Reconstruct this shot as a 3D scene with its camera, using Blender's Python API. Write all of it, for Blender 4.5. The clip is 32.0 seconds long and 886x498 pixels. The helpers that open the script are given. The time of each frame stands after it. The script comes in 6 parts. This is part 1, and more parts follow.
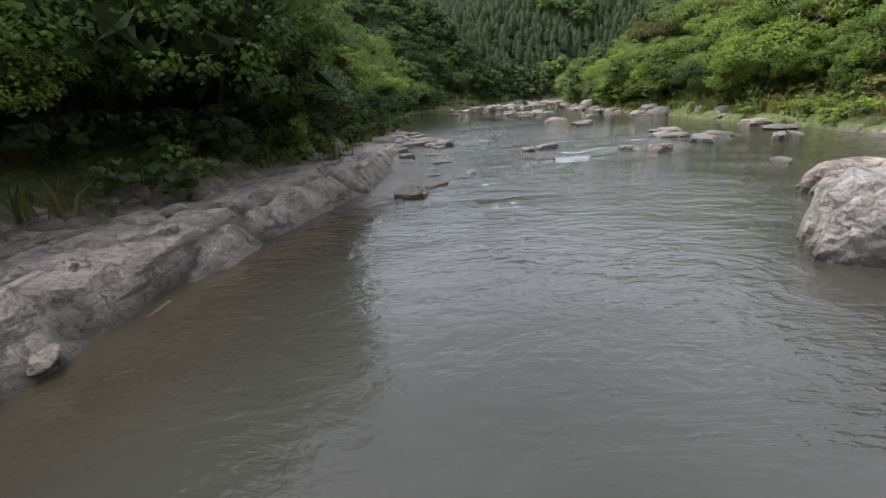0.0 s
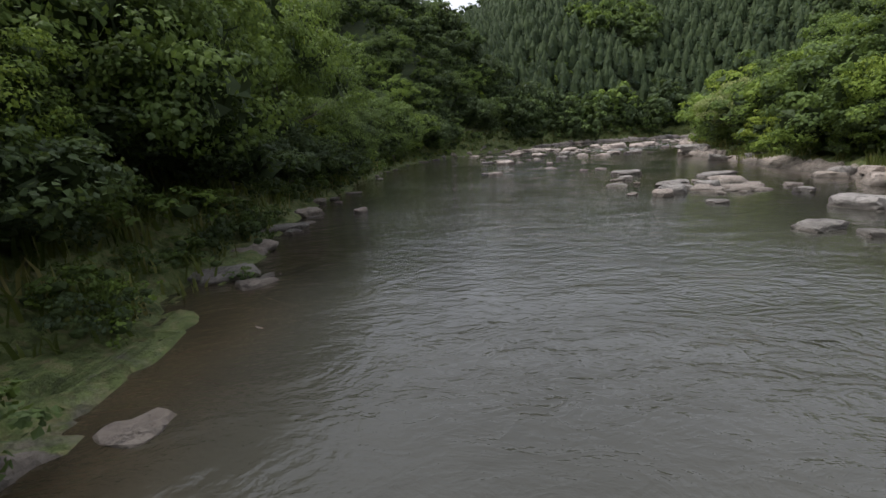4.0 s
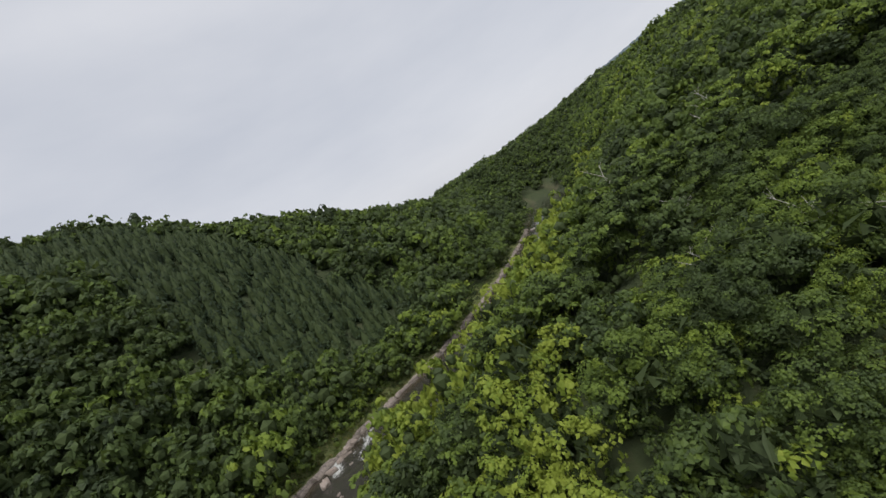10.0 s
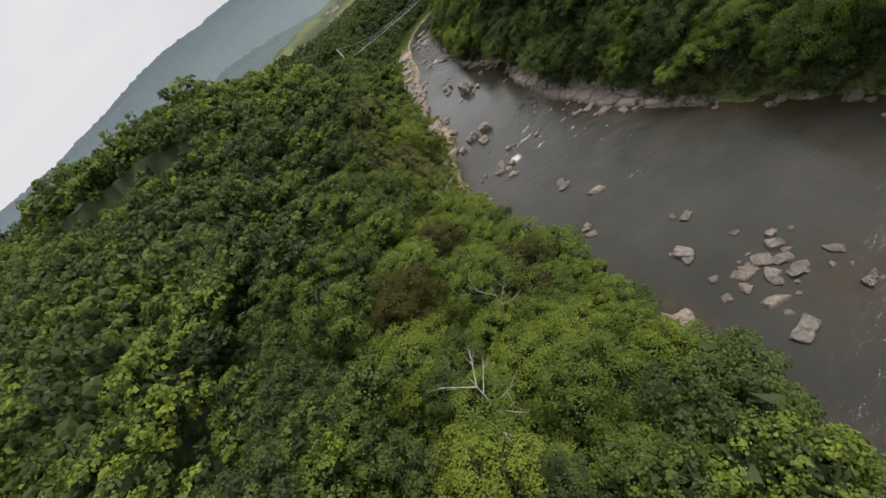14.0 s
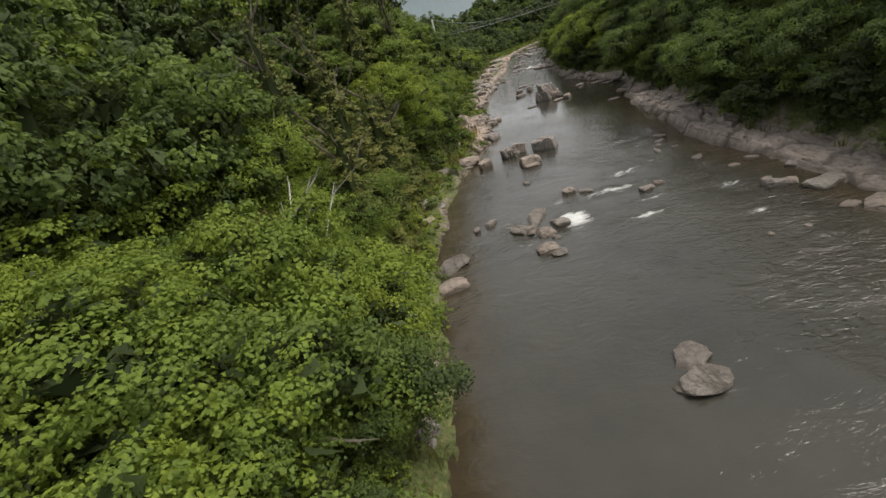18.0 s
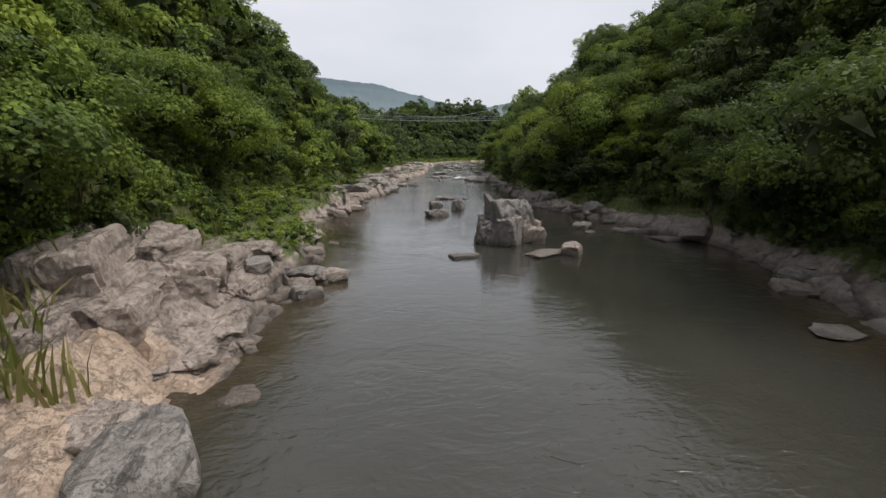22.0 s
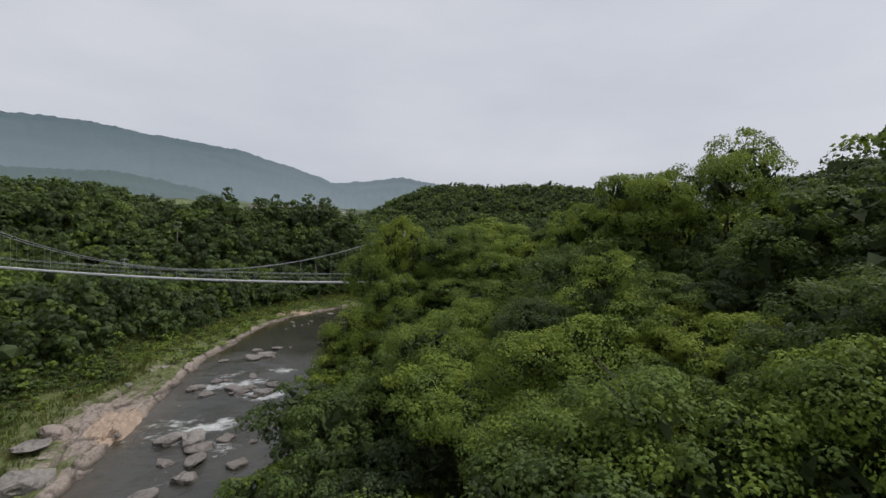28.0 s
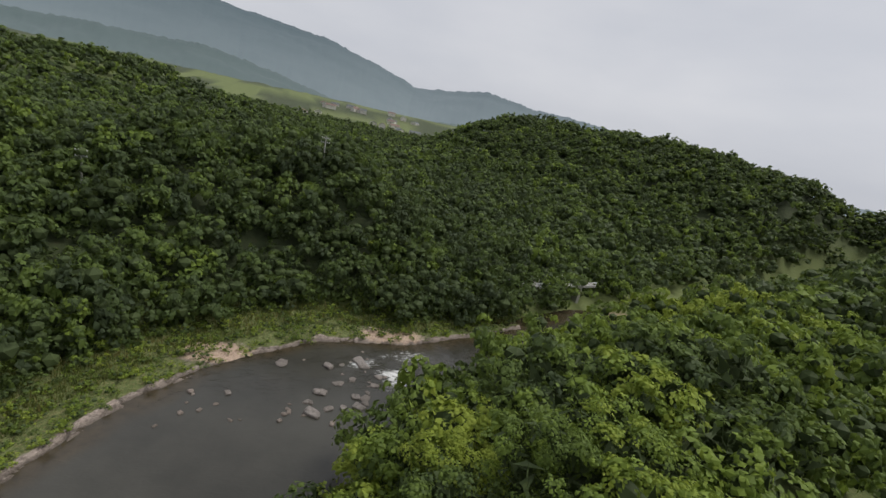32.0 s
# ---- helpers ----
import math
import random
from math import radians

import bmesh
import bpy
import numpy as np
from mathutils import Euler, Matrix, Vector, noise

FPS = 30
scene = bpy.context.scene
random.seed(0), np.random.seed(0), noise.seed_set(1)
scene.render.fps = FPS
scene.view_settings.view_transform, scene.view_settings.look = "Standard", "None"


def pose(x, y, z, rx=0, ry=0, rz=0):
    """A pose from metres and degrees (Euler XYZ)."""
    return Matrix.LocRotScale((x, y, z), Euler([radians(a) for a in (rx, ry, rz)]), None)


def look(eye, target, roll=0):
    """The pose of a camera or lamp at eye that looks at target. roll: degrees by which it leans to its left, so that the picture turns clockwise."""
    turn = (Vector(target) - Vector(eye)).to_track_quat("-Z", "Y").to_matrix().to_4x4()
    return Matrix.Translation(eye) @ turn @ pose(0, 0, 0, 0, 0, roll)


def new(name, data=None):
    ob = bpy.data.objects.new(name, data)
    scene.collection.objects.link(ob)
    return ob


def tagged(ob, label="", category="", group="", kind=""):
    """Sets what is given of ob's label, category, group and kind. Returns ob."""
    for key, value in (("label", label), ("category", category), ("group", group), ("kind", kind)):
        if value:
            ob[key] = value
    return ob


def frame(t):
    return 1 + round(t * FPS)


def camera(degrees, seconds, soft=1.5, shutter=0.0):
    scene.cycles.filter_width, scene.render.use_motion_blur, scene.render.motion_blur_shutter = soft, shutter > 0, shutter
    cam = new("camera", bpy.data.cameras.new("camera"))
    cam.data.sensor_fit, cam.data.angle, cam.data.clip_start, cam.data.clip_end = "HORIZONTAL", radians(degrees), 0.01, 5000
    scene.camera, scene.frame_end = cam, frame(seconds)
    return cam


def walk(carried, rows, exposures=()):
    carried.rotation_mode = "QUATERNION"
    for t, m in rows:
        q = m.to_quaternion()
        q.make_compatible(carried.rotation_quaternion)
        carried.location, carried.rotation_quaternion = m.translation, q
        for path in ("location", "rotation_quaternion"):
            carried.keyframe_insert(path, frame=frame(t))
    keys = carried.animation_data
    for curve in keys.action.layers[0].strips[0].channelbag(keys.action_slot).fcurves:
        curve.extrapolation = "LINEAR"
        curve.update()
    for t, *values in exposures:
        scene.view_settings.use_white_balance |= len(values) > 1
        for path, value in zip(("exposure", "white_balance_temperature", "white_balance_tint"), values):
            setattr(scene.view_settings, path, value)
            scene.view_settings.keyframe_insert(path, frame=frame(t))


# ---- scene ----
cam = camera(90.7, 32.0)
PATH = [
    (0, (-1.917, 0.555, 3.019), (-1.982, 2.447, 2.373), -3.8),
    (0.5, (-0.592, 6.908, 2.769), (-0.798, 8.759, 2.04), 1.9),
    (1, (0.22, 13.346, 2.479), (-0.057, 15.182, 1.735), 4.9),
    (1.5, (0.482, 19.601, 2.266), (0.177, 21.44, 1.541), 5.8),
    (2, (0.072, 26.707, 2.18), (-0.231, 28.582, 1.552), 5.5),
    (2.5, (-0.676, 33.692, 2.171), (-0.963, 35.586, 1.596), 4.0),
    (4.5, (-3.357, 55.869, 4.114), (-3.432, 57.826, 3.71), -4.7),
    (5, (-3.615, 63.529, 4.889), (-3.658, 65.519, 4.692), -5.0),
    (5.5, (-3.684, 72.113, 6.596), (-3.714, 74.107, 6.442), -5.0),
    (6, (-3.56, 80.153, 9.131), (-3.569, 82.147, 8.979), -4.7),
    (6.5, (-3.19, 88.678, 11.666), (-3.207, 90.672, 11.51), -3.7),
    (7, (-2.726, 96.406, 14.23), (-2.741, 98.4, 14.077), -2.2),
    (7.5, (-2.476, 104.245, 16.335), (-2.17, 106.222, 16.357), -2.6),
    (8, (-1.515, 111.044, 18.909), (-0.526, 112.778, 19.023), -8.7),
    (8.5, (0.932, 117.339, 21.2), (2.474, 118.605, 21.341), -16.2),
    (9, (4.117, 122.348, 23.362), (5.98, 123.073, 23.411), -23.9),
    (9.5, (8.014, 125.719, 26.881), (10.005, 125.904, 26.854), -27.3),
    (10, (12.934, 127.057, 30.412), (14.854, 126.528, 30.234), -29.2),
    (10.5, (17.25, 127.237, 33.263), (18.853, 126.092, 32.917), -30.3),
    (11, (21.304, 125.739, 35.771), (22.604, 124.309, 35.257), -32.9),
    (11.5, (24.742, 122.836, 37.515), (25.76, 121.221, 36.92), -35.7),
    (12, (27.43, 118.877, 38.659), (28.176, 117.128, 38.04), -39.0),
    (12.5, (29.115, 114.161, 39.483), (29.574, 112.349, 38.772), -43.4),
    (13, (29.606, 108.646, 39.539), (29.777, 106.854, 38.667), -47.2),
    (13.5, (29.226, 102.898, 38.907), (29.272, 101.165, 37.91), -47.5),
    (15.5, (27.284, 83.11, 28.824), (27.504, 81.334, 27.931), -29.9),
    (16, (25.599, 77.888, 27.271), (25.784, 76.138, 26.32), -28.0),
    (16.5, (24.147, 72.632, 23.622), (24.201, 70.844, 22.727), -25.2),
    (17, (22.226, 67.241, 20.213), (22.222, 65.436, 19.352), -23.6),
    (17.5, (20.248, 61.932, 17.032), (20.303, 60.123, 16.181), -20.3),
    (18, (18.26, 56.402, 13.826), (18.33, 54.586, 12.991), -17.0),
    (18.5, (16.405, 50.803, 10.725), (16.46, 48.951, 9.971), -13.1),
    (19, (14.699, 44.888, 8.051), (14.718, 42.999, 7.395), -9.8),
    (19.5, (12.992, 38.607, 6.122), (13.01, 36.703, 5.509), -5.9),
    (20, (11.552, 31.782, 4.926), (11.487, 29.856, 4.392), -2.1),
    (20.5, (10.111, 24.171, 4.676), (9.865, 22.236, 4.235), 0.5),
    (21, (8.946, 17.357, 5.041), (8.568, 15.463, 4.52), 2.0),
    (21.5, (7.386, 10.223, 5.342), (6.994, 8.337, 4.804), 2.2),
    (22, (6.141, 2.999, 5.476), (5.693, 1.103, 5.025), 0.6),
    (22.5, (4.647, -4.18, 6.095), (3.985, -6.037, 5.76), -2.8),
    (23, (3.156, -10.655, 6.679), (2.318, -12.458, 6.467), -2.0),
    (23.5, (1.224, -17.122, 7.794), (0.283, -18.877, 7.608), -0.9),
    (24, (-1.166, -23.382, 9.118), (-2.161, -25.106, 8.921), -0.1),
    (24.5, (-3.864, -29.2, 10.832), (-4.897, -30.898, 10.609), -1.2),
    (25, (-6.933, -34.557, 12.305), (-7.981, -36.246, 12.081), -2.2),
    (25.5, (-10.212, -40.476, 13.95), (-11.25, -42.179, 13.8), -1.6),
    (26, (-12.968, -45.627, 15.726), (-13.99, -47.346, 15.691), -0.0),
    (26.5, (-16.147, -50.985, 17.82), (-17.17, -52.703, 17.784), 1.2),
    (28.5, (-30.03, -79.725, 24.407), (-31.005, -81.457, 24.186), 4.0),
    (29, (-33.444, -85.046, 26.154), (-34.394, -86.766, 25.784), 4.5),
    (29.5, (-36.379, -90.309, 27.929), (-37.346, -92.008, 27.506), 4.8),
    (30, (-39.435, -95.862, 29.634), (-40.409, -97.556, 29.208), 5.0),
    (30.5, (-42.225, -101.814, 31.095), (-43.204, -103.505, 30.667), 5.4),
    (31, (-45.387, -107.813, 32.31), (-46.355, -109.509, 31.878), 5.4),
    (31.5, (-48.455, -113.969, 33.389), (-49.378, -115.689, 32.951), 7.3),
    (32, (-51.488, -120.32, 34.404), (-52.226, -122.107, 33.892), 12.4),
]
EXPOSURES = [(0.0, 0.95, 6000, 10), (2.2, 0.88, 6000, 10), (4.6, 0.42, 6100, 10), (7.0, 0.28, 6050, 10), (9.0, -0.05, 6200, 10), (11.0, -0.15, 6350, 10), (13.5, 0.0, 6600, 10), (16.0, 0.2, 6800, 8), (18.5, 0.18, 6800, 9), (20.0, 0.18, 6500, 10), (22.0, 0.1, 6350, 10), (24.5, -0.05, 6200, 10), (26.0, -0.24, 6150, 10), (29.0, -0.26, 6300, 10), (32.0, -0.22, 6400, 10)]
walk(cam, [(t, look(eye, target, roll)) for t, eye, target, roll in PATH], EXPOSURES)

# ---- world and sun ----
SUN_AZ, SUN_EL = 281.0, 60.0      # compass degrees from +y towards +x, and height
world = bpy.data.worlds.new("hazy_sky")
scene.world = world
world.use_nodes = True
wt = world.node_tree
wt.nodes.clear()
w_out = wt.nodes.new("ShaderNodeOutputWorld")
w_bg = wt.nodes.new("ShaderNodeBackground")
w_sky = wt.nodes.new("ShaderNodeTexSky")
w_sky.sky_type, w_sky.sun_disc = "NISHITA", False
w_sky.sun_elevation, w_sky.sun_rotation = radians(SUN_EL), radians(SUN_AZ)
w_sky.dust_density, w_sky.air_density = 4.0, 1.0
w_hsv = wt.nodes.new("ShaderNodeHueSaturation")
w_hsv.inputs["Saturation"].default_value = 0.35
w_co = wt.nodes.new("ShaderNodeTexCoord")
w_map = wt.nodes.new("ShaderNodeMapping")
w_map.inputs["Scale"].default_value = (1.0, 1.0, 3.0)
w_noise = wt.nodes.new("ShaderNodeTexNoise")
w_noise.inputs["Scale"].default_value, w_noise.inputs["Detail"].default_value = 1.6, 5.0
w_ramp = wt.nodes.new("ShaderNodeValToRGB")
w_ramp.color_ramp.elements[0].position, w_ramp.color_ramp.elements[0].color = 0.3, (6.6, 6.8, 7.4, 1)
w_ramp.color_ramp.elements[1].position, w_ramp.color_ramp.elements[1].color = 0.7, (8.4, 8.4, 8.7, 1)
w_mix = wt.nodes.new("ShaderNodeMix")
w_mix.data_type = "RGBA"
w_mix.inputs[0].default_value = 0.82
w_bg.inputs["Strength"].default_value = 0.104
wt.links.new(w_sky.outputs[0], w_hsv.inputs["Color"])
wt.links.new(w_co.outputs["Generated"], w_map.inputs[0])
wt.links.new(w_map.outputs[0], w_noise.inputs["Vector"])
wt.links.new(w_noise.outputs["Fac"], w_ramp.inputs[0])
wt.links.new(w_hsv.outputs[0], w_mix.inputs[6])
wt.links.new(w_ramp.outputs[0], w_mix.inputs[7])
wt.links.new(w_mix.outputs[2], w_bg.inputs["Color"])
wt.links.new(w_bg.outputs[0], w_out.inputs[0])
sun_data = bpy.data.lights.new("sun", "SUN")
sun_data.energy, sun_data.angle, sun_data.color = 2.7, radians(32), (1.0, 0.95, 0.87)
sun = new("sun", sun_data)
sa, se = radians(SUN_AZ), radians(SUN_EL)
sun.matrix_world = look((math.sin(sa) * math.cos(se) * 100, math.cos(sa) * math.cos(se) * 100, math.sin(se) * 100), (0, 0, 0))


# ---- materials ----
def node_mat(name):
    m = bpy.data.materials.new(name)
    m.use_nodes = True
    nt = m.node_tree
    return m, nt, nt.nodes["Principled BSDF"]


def tex_noise(nt, scale, detail=4.0, rough=0.55, coord="Object", stretch=None):
    co = nt.nodes.new("ShaderNodeTexCoord") if coord != "World" else nt.nodes.new("ShaderNodeNewGeometry")
    n = nt.nodes.new("ShaderNodeTexNoise")
    n.inputs["Scale"].default_value, n.inputs["Detail"].default_value, n.inputs["Roughness"].default_value = scale, detail, rough
    src = co.outputs["Position"] if coord == "World" else co.outputs[coord]
    if stretch:
        mp = nt.nodes.new("ShaderNodeMapping")
        mp.inputs["Scale"].default_value = stretch
        nt.links.new(src, mp.inputs[0])
        src = mp.outputs[0]
    nt.links.new(src, n.inputs["Vector"])
    return n


def ramp(nt, src, stops):
    r = nt.nodes.new("ShaderNodeValToRGB")
    e = r.color_ramp.elements
    while len(e) < len(stops):
        e.new(0.5)
    for k, (p, c) in enumerate(stops):
        e[k].position, e[k].color = p, (*c, 1)
    nt.links.new(src, r.inputs[0])
    return r


def mixed(nt, fac, a, b, blend="MIX"):
    m = nt.nodes.new("ShaderNodeMix")
    m.data_type, m.blend_type = "RGBA", blend
    for sock, v in ((m.inputs[0], fac), (m.inputs[6], a), (m.inputs[7], b)):
        if isinstance(v, (int, float)):
            sock.default_value = v
        elif isinstance(v, tuple):
            sock.default_value = (*v, 1)
        else:
            nt.links.new(v, sock)
    return m.outputs[2]


def maths(nt, op, a, b=0.0, clamp=False):
    m = nt.nodes.new("ShaderNodeMath")
    m.operation, m.use_clamp = op, clamp
    for sock, v in ((m.inputs[0], a), (m.inputs[1], b)):
        if isinstance(v, (int, float)):
            sock.default_value = v
        else:
            nt.links.new(v, sock)
    return m.outputs[0]


def bumped(nt, bsdf, height, strength=0.5, distance=0.05):
    b = nt.nodes.new("ShaderNodeBump")
    b.inputs["Strength"].default_value, b.inputs["Distance"].default_value = strength, distance
    nt.links.new(height, b.inputs["Height"])
    nt.links.new(b.outputs[0], bsdf.inputs["Normal"])


def attribute(nt, name):
    a = nt.nodes.new("ShaderNodeAttribute")
    a.attribute_name = name
    return a.outputs["Fac"]


def blend(a, b, t):
    return tuple(u + (v - u) * t for u, v in zip(a, b))


def rock_material(name, warm, moss=0.0):
    m, nt, p = node_mat(name)
    big = tex_noise(nt, 0.35, 5, 0.6, "World")
    fine = tex_noise(nt, 3.0, 8, 0.7, "World")
    grain = tex_noise(nt, 16.0, 4, 0.6, "World")
    pale = blend((0.36, 0.325, 0.30), (0.435, 0.365, 0.318), warm)
    mid = blend((0.21, 0.188, 0.173), (0.285, 0.23, 0.196), warm)
    dark = blend((0.062, 0.056, 0.052), (0.10, 0.078, 0.066), warm)
    a = ramp(nt, big.outputs["Fac"], [(0.3, mid), (0.62, pale)])
    b = ramp(nt, fine.outputs["Fac"], [(0.30, dark), (0.42, mid), (0.60, pale)])
    col = mixed(nt, 0.6, a.outputs[0], b.outputs[0])
    vor = nt.nodes.new("ShaderNodeTexVoronoi")
    vor.feature = "DISTANCE_TO_EDGE"
    vor.inputs["Scale"].default_value = 0.9
    geo = nt.nodes.new("ShaderNodeNewGeometry")
    warp = nt.nodes.new("ShaderNodeVectorMath")
    warp.operation = "ADD"
    scl = nt.nodes.new("ShaderNodeVectorMath")
    scl.operation = "SCALE"
    scl.inputs["Scale"].default_value = 1.6
    nt.links.new(fine.outputs["Color"], scl.inputs[0])
    nt.links.new(geo.outputs["Position"], warp.inputs[0])
    nt.links.new(scl.outputs[0], warp.inputs[1])
    nt.links.new(warp.outputs[0], vor.inputs["Vector"])
    bands = tex_noise(nt, 1.3, 7, 0.7, "World", (1.6, 0.28, 3.0))
    seam = ramp(nt, bands.outputs["Fac"], [(0.37, (0.6, 0.6, 0.6)), (0.43, (0, 0, 0))])
    col = mixed(nt, seam.outputs[0], col, dark)
    crack = ramp(nt, vor.outputs["Distance"], [(0.0, (0.4, 0.4, 0.4)), (0.018, (0, 0, 0))])
    col = mixed(nt, crack.outputs[0], col, (0.06, 0.05, 0.042))
    vor2 = nt.nodes.new("ShaderNodeTexVoronoi")
    vor2.feature = "DISTANCE_TO_EDGE"
    vor2.inputs["Scale"].default_value = 2.7
    nt.links.new(warp.outputs[0], vor2.inputs["Vector"])
    chip = ramp(nt, vor2.outputs["Distance"], [(0.0, (0.4, 0.4, 0.4)), (0.025, (0, 0, 0))])
    col = mixed(nt, maths(nt, "MULTIPLY", chip.outputs[0], big.outputs["Fac"]), col, dark)
    sep = nt.nodes.new("ShaderNodeSeparateXYZ")
    nt.links.new(geo.outputs["Position"], sep.inputs[0])
    wet = maths(nt, "MULTIPLY_ADD", sep.outputs["Z"], -2.3, False)
    wet_n = nt.nodes[-1]
    wet_n.inputs[2].default_value = 1.0
    wet_c = maths(nt, "MULTIPLY", maths(nt, "ADD", wet, 0.0, True), 0.8, True)
    col = mixed(nt, wet_c, col, (0.085, 0.07, 0.055))
    if moss:
        mo = tex_noise(nt, 0.8, 6, 0.7, "World")
        mr = ramp(nt, mo.outputs["Fac"], [(0.56, (0, 0, 0)), (0.68, (moss, moss, moss))])
        col = mixed(nt, mr.outputs[0], col, (0.075, 0.09, 0.03))
    nt.links.new(col, p.inputs["Base Color"])
    p.inputs["Roughness"].default_value = 0.85
    h = maths(nt, "ADD", fine.outputs["Fac"], maths(nt, "MULTIPLY", grain.outputs["Fac"], 0.35))
    h = maths(nt, "SUBTRACT", h, maths(nt, "MULTIPLY", crack.outputs[0], 0.5))
    h = maths(nt, "SUBTRACT", h, maths(nt, "MULTIPLY", seam.outputs[0], 0.7))
    h = maths(nt, "SUBTRACT", h, maths(nt, "MULTIPLY", chip.outputs[0], 0.8))
    bumped(nt, p, h, 1.0, 0.09)
    return m


def leaf_material(name, per_object, stops, spread=0.12, translucent=0.38, gloss=0.22):
    m, nt, p = node_mat(name)
    if per_object:
        info = nt.nodes.new("ShaderNodeObjectInfo")
        tint = maths(nt, "MULTIPLY_ADD", info.outputs["Random"], 0.66)
        nt.nodes[-1].inputs[2].default_value = 0.18
        tint = maths(nt, "ADD", tint, maths(nt, "MULTIPLY", attribute(nt, "tone"), 0.24))
    else:
        tint = attribute(nt, "tint")
    geo = nt.nodes.new("ShaderNodeNewGeometry")
    jitter = maths(nt, "MULTIPLY", maths(nt, "SUBTRACT", geo.outputs["Random Per Island"], 0.5), spread * 2)
    patch = tex_noise(nt, 0.25, 3, 0.5, "World")
    jitter = maths(nt, "ADD", jitter, maths(nt, "MULTIPLY", maths(nt, "SUBTRACT", patch.outputs["Fac"], 0.5), 0.22))
    t = maths(nt, "ADD", tint, jitter, True)
    r = ramp(nt, t, stops)
    nt.links.new(r.outputs[0], p.inputs["Base Color"])
    p.inputs["Roughness"].default_value = 0.6
    p.inputs["Specular IOR Level"].default_value = gloss
    if translucent:
        tr = nt.nodes.new("ShaderNodeBsdfTranslucent")
        lighter = mixed(nt, 0.35, r.outputs[0], (0.19, 0.235, 0.04))
        nt.links.new(lighter, tr.inputs["Color"])
        mix = nt.nodes.new("ShaderNodeMixShader")
        mix.inputs[0].default_value = translucent
        nt.links.new(p.outputs[0], mix.inputs[1])
        nt.links.new(tr.outputs[0], mix.inputs[2])
        nt.links.new(mix.outputs[0], nt.nodes["Material Output"].inputs["Surface"])
    return m


GREENS = [(0.0, (0.050, 0.071, 0.034)), (0.3, (0.086, 0.125, 0.040)), (0.6, (0.142, 0.202, 0.042)), (0.85, (0.205, 0.280, 0.044)), (1.0, (0.27, 0.33, 0.05))]
leaf_near = leaf_material("tree_leaves", True, GREENS)
# lighter copy of the leaf greens: fresh growth with sunlight put in
leaf_fresh_lit = leaf_material("fresh_sunlit_leaves", True, [(0.0, (0.115, 0.165, 0.040)), (0.5, (0.180, 0.250, 0.042)), (1.0, (0.27, 0.33, 0.05))])
leaf_far = leaf_material("forest_leaves", False, GREENS)
leaf_cedar = leaf_material("cedar_needles", False, [(0.0, (0.022, 0.036, 0.020)), (0.6, (0.038, 0.060, 0.029)), (1.0, (0.066, 0.090, 0.036))], 0.12, 0.1, 0.15)
leaf_pine = leaf_material("layered_conifer_needles", True, [(0.0, (0.085, 0.105, 0.034)), (1.0, (0.165, 0.170, 0.046))], 0.15, 0.2, 0.2)
leaf_brown = leaf_material("rusty_leaves", True, [(0.0, (0.075, 0.075, 0.022)), (1.0, (0.13, 0.115, 0.035))])
# dark filling that stands in for shade deep inside the crowns
shade_core = leaf_material("crown_core_shade", True, [(0.0, (0.036, 0.050, 0.022)), (1.0, (0.060, 0.082, 0.030))], 0.2, 0.0, 0.1)
leaf_bamboo = leaf_material("bamboo_leaves", True, [(0.0, (0.22, 0.29, 0.025)), (1.0, (0.30, 0.36, 0.04))], 0.2)
leaf_flower = leaf_material("pale_blossom", True, [(0.0, (0.20, 0.24, 0.07)), (1.0, (0.42, 0.42, 0.2))], 0.5)
grass_mat = leaf_material("riverside_grass", False, [(0.0, (0.07, 0.10, 0.025)), (0.5, (0.14, 0.16, 0.04)), (1.0, (0.26, 0.22, 0.09))], 0.25)

rock_warm = rock_material("pink_grey_bedrock", True)
rock_grey = rock_material("grey_river_rock", False, 0.25)

bark, nt, p = node_mat("bark")
bn = tex_noise(nt, 9, 6, 0.7, "Object", (1, 1, 0.2))
nt.links.new(ramp(nt, bn.outputs["Fac"], [(0.3, (0.06, 0.048, 0.036)), (0.7, (0.19, 0.165, 0.135))]).outputs[0], p.inputs["Base Color"])
p.inputs["Roughness"].default_value = 0.9
bumped(nt, p, bn.outputs["Fac"], 0.6, 0.04)

dead_wood, nt, p = node_mat("bleached_wood")
bn = tex_noise(nt, 12, 5, 0.6, "Object", (1, 1, 0.2))
nt.links.new(ramp(nt, bn.outputs["Fac"], [(0.3, (0.26, 0.24, 0.21)), (0.7, (0.5, 0.48, 0.44))]).outputs[0], p.inputs["Base Color"])
p.inputs["Roughness"].default_value = 0.85

ground_mat, nt, p = node_mat("forest_floor")
gn = tex_noise(nt, 0.5, 8, 0.65, "World")
gf = tex_noise(nt, 5.0, 5, 0.6, "World")
forest = ramp(nt, gn.outputs["Fac"], [(0.3, (0.026, 0.034, 0.014)), (0.55, (0.045, 0.062, 0.022)), (0.75, (0.065, 0.058, 0.03))])
meadow = ramp(nt, gf.outputs["Fac"], [(0.25, (0.07, 0.10, 0.03)), (0.55, (0.13, 0.16, 0.05)), (0.8, (0.21, 0.19, 0.09))])
sand = ramp(nt, gf.outputs["Fac"], [(0.3, (0.17, 0.12, 0.075)), (0.7, (0.30, 0.22, 0.15))])
c1 = mixed(nt, attribute(nt, "open"), forest.outputs[0], meadow.outputs[0])
c1 = mixed(nt, attribute(nt, "sandy"), c1, sand.outputs[0])
nt.links.new(c1, p.inputs["Base Color"])
p.inputs["Roughness"].default_value = 0.95
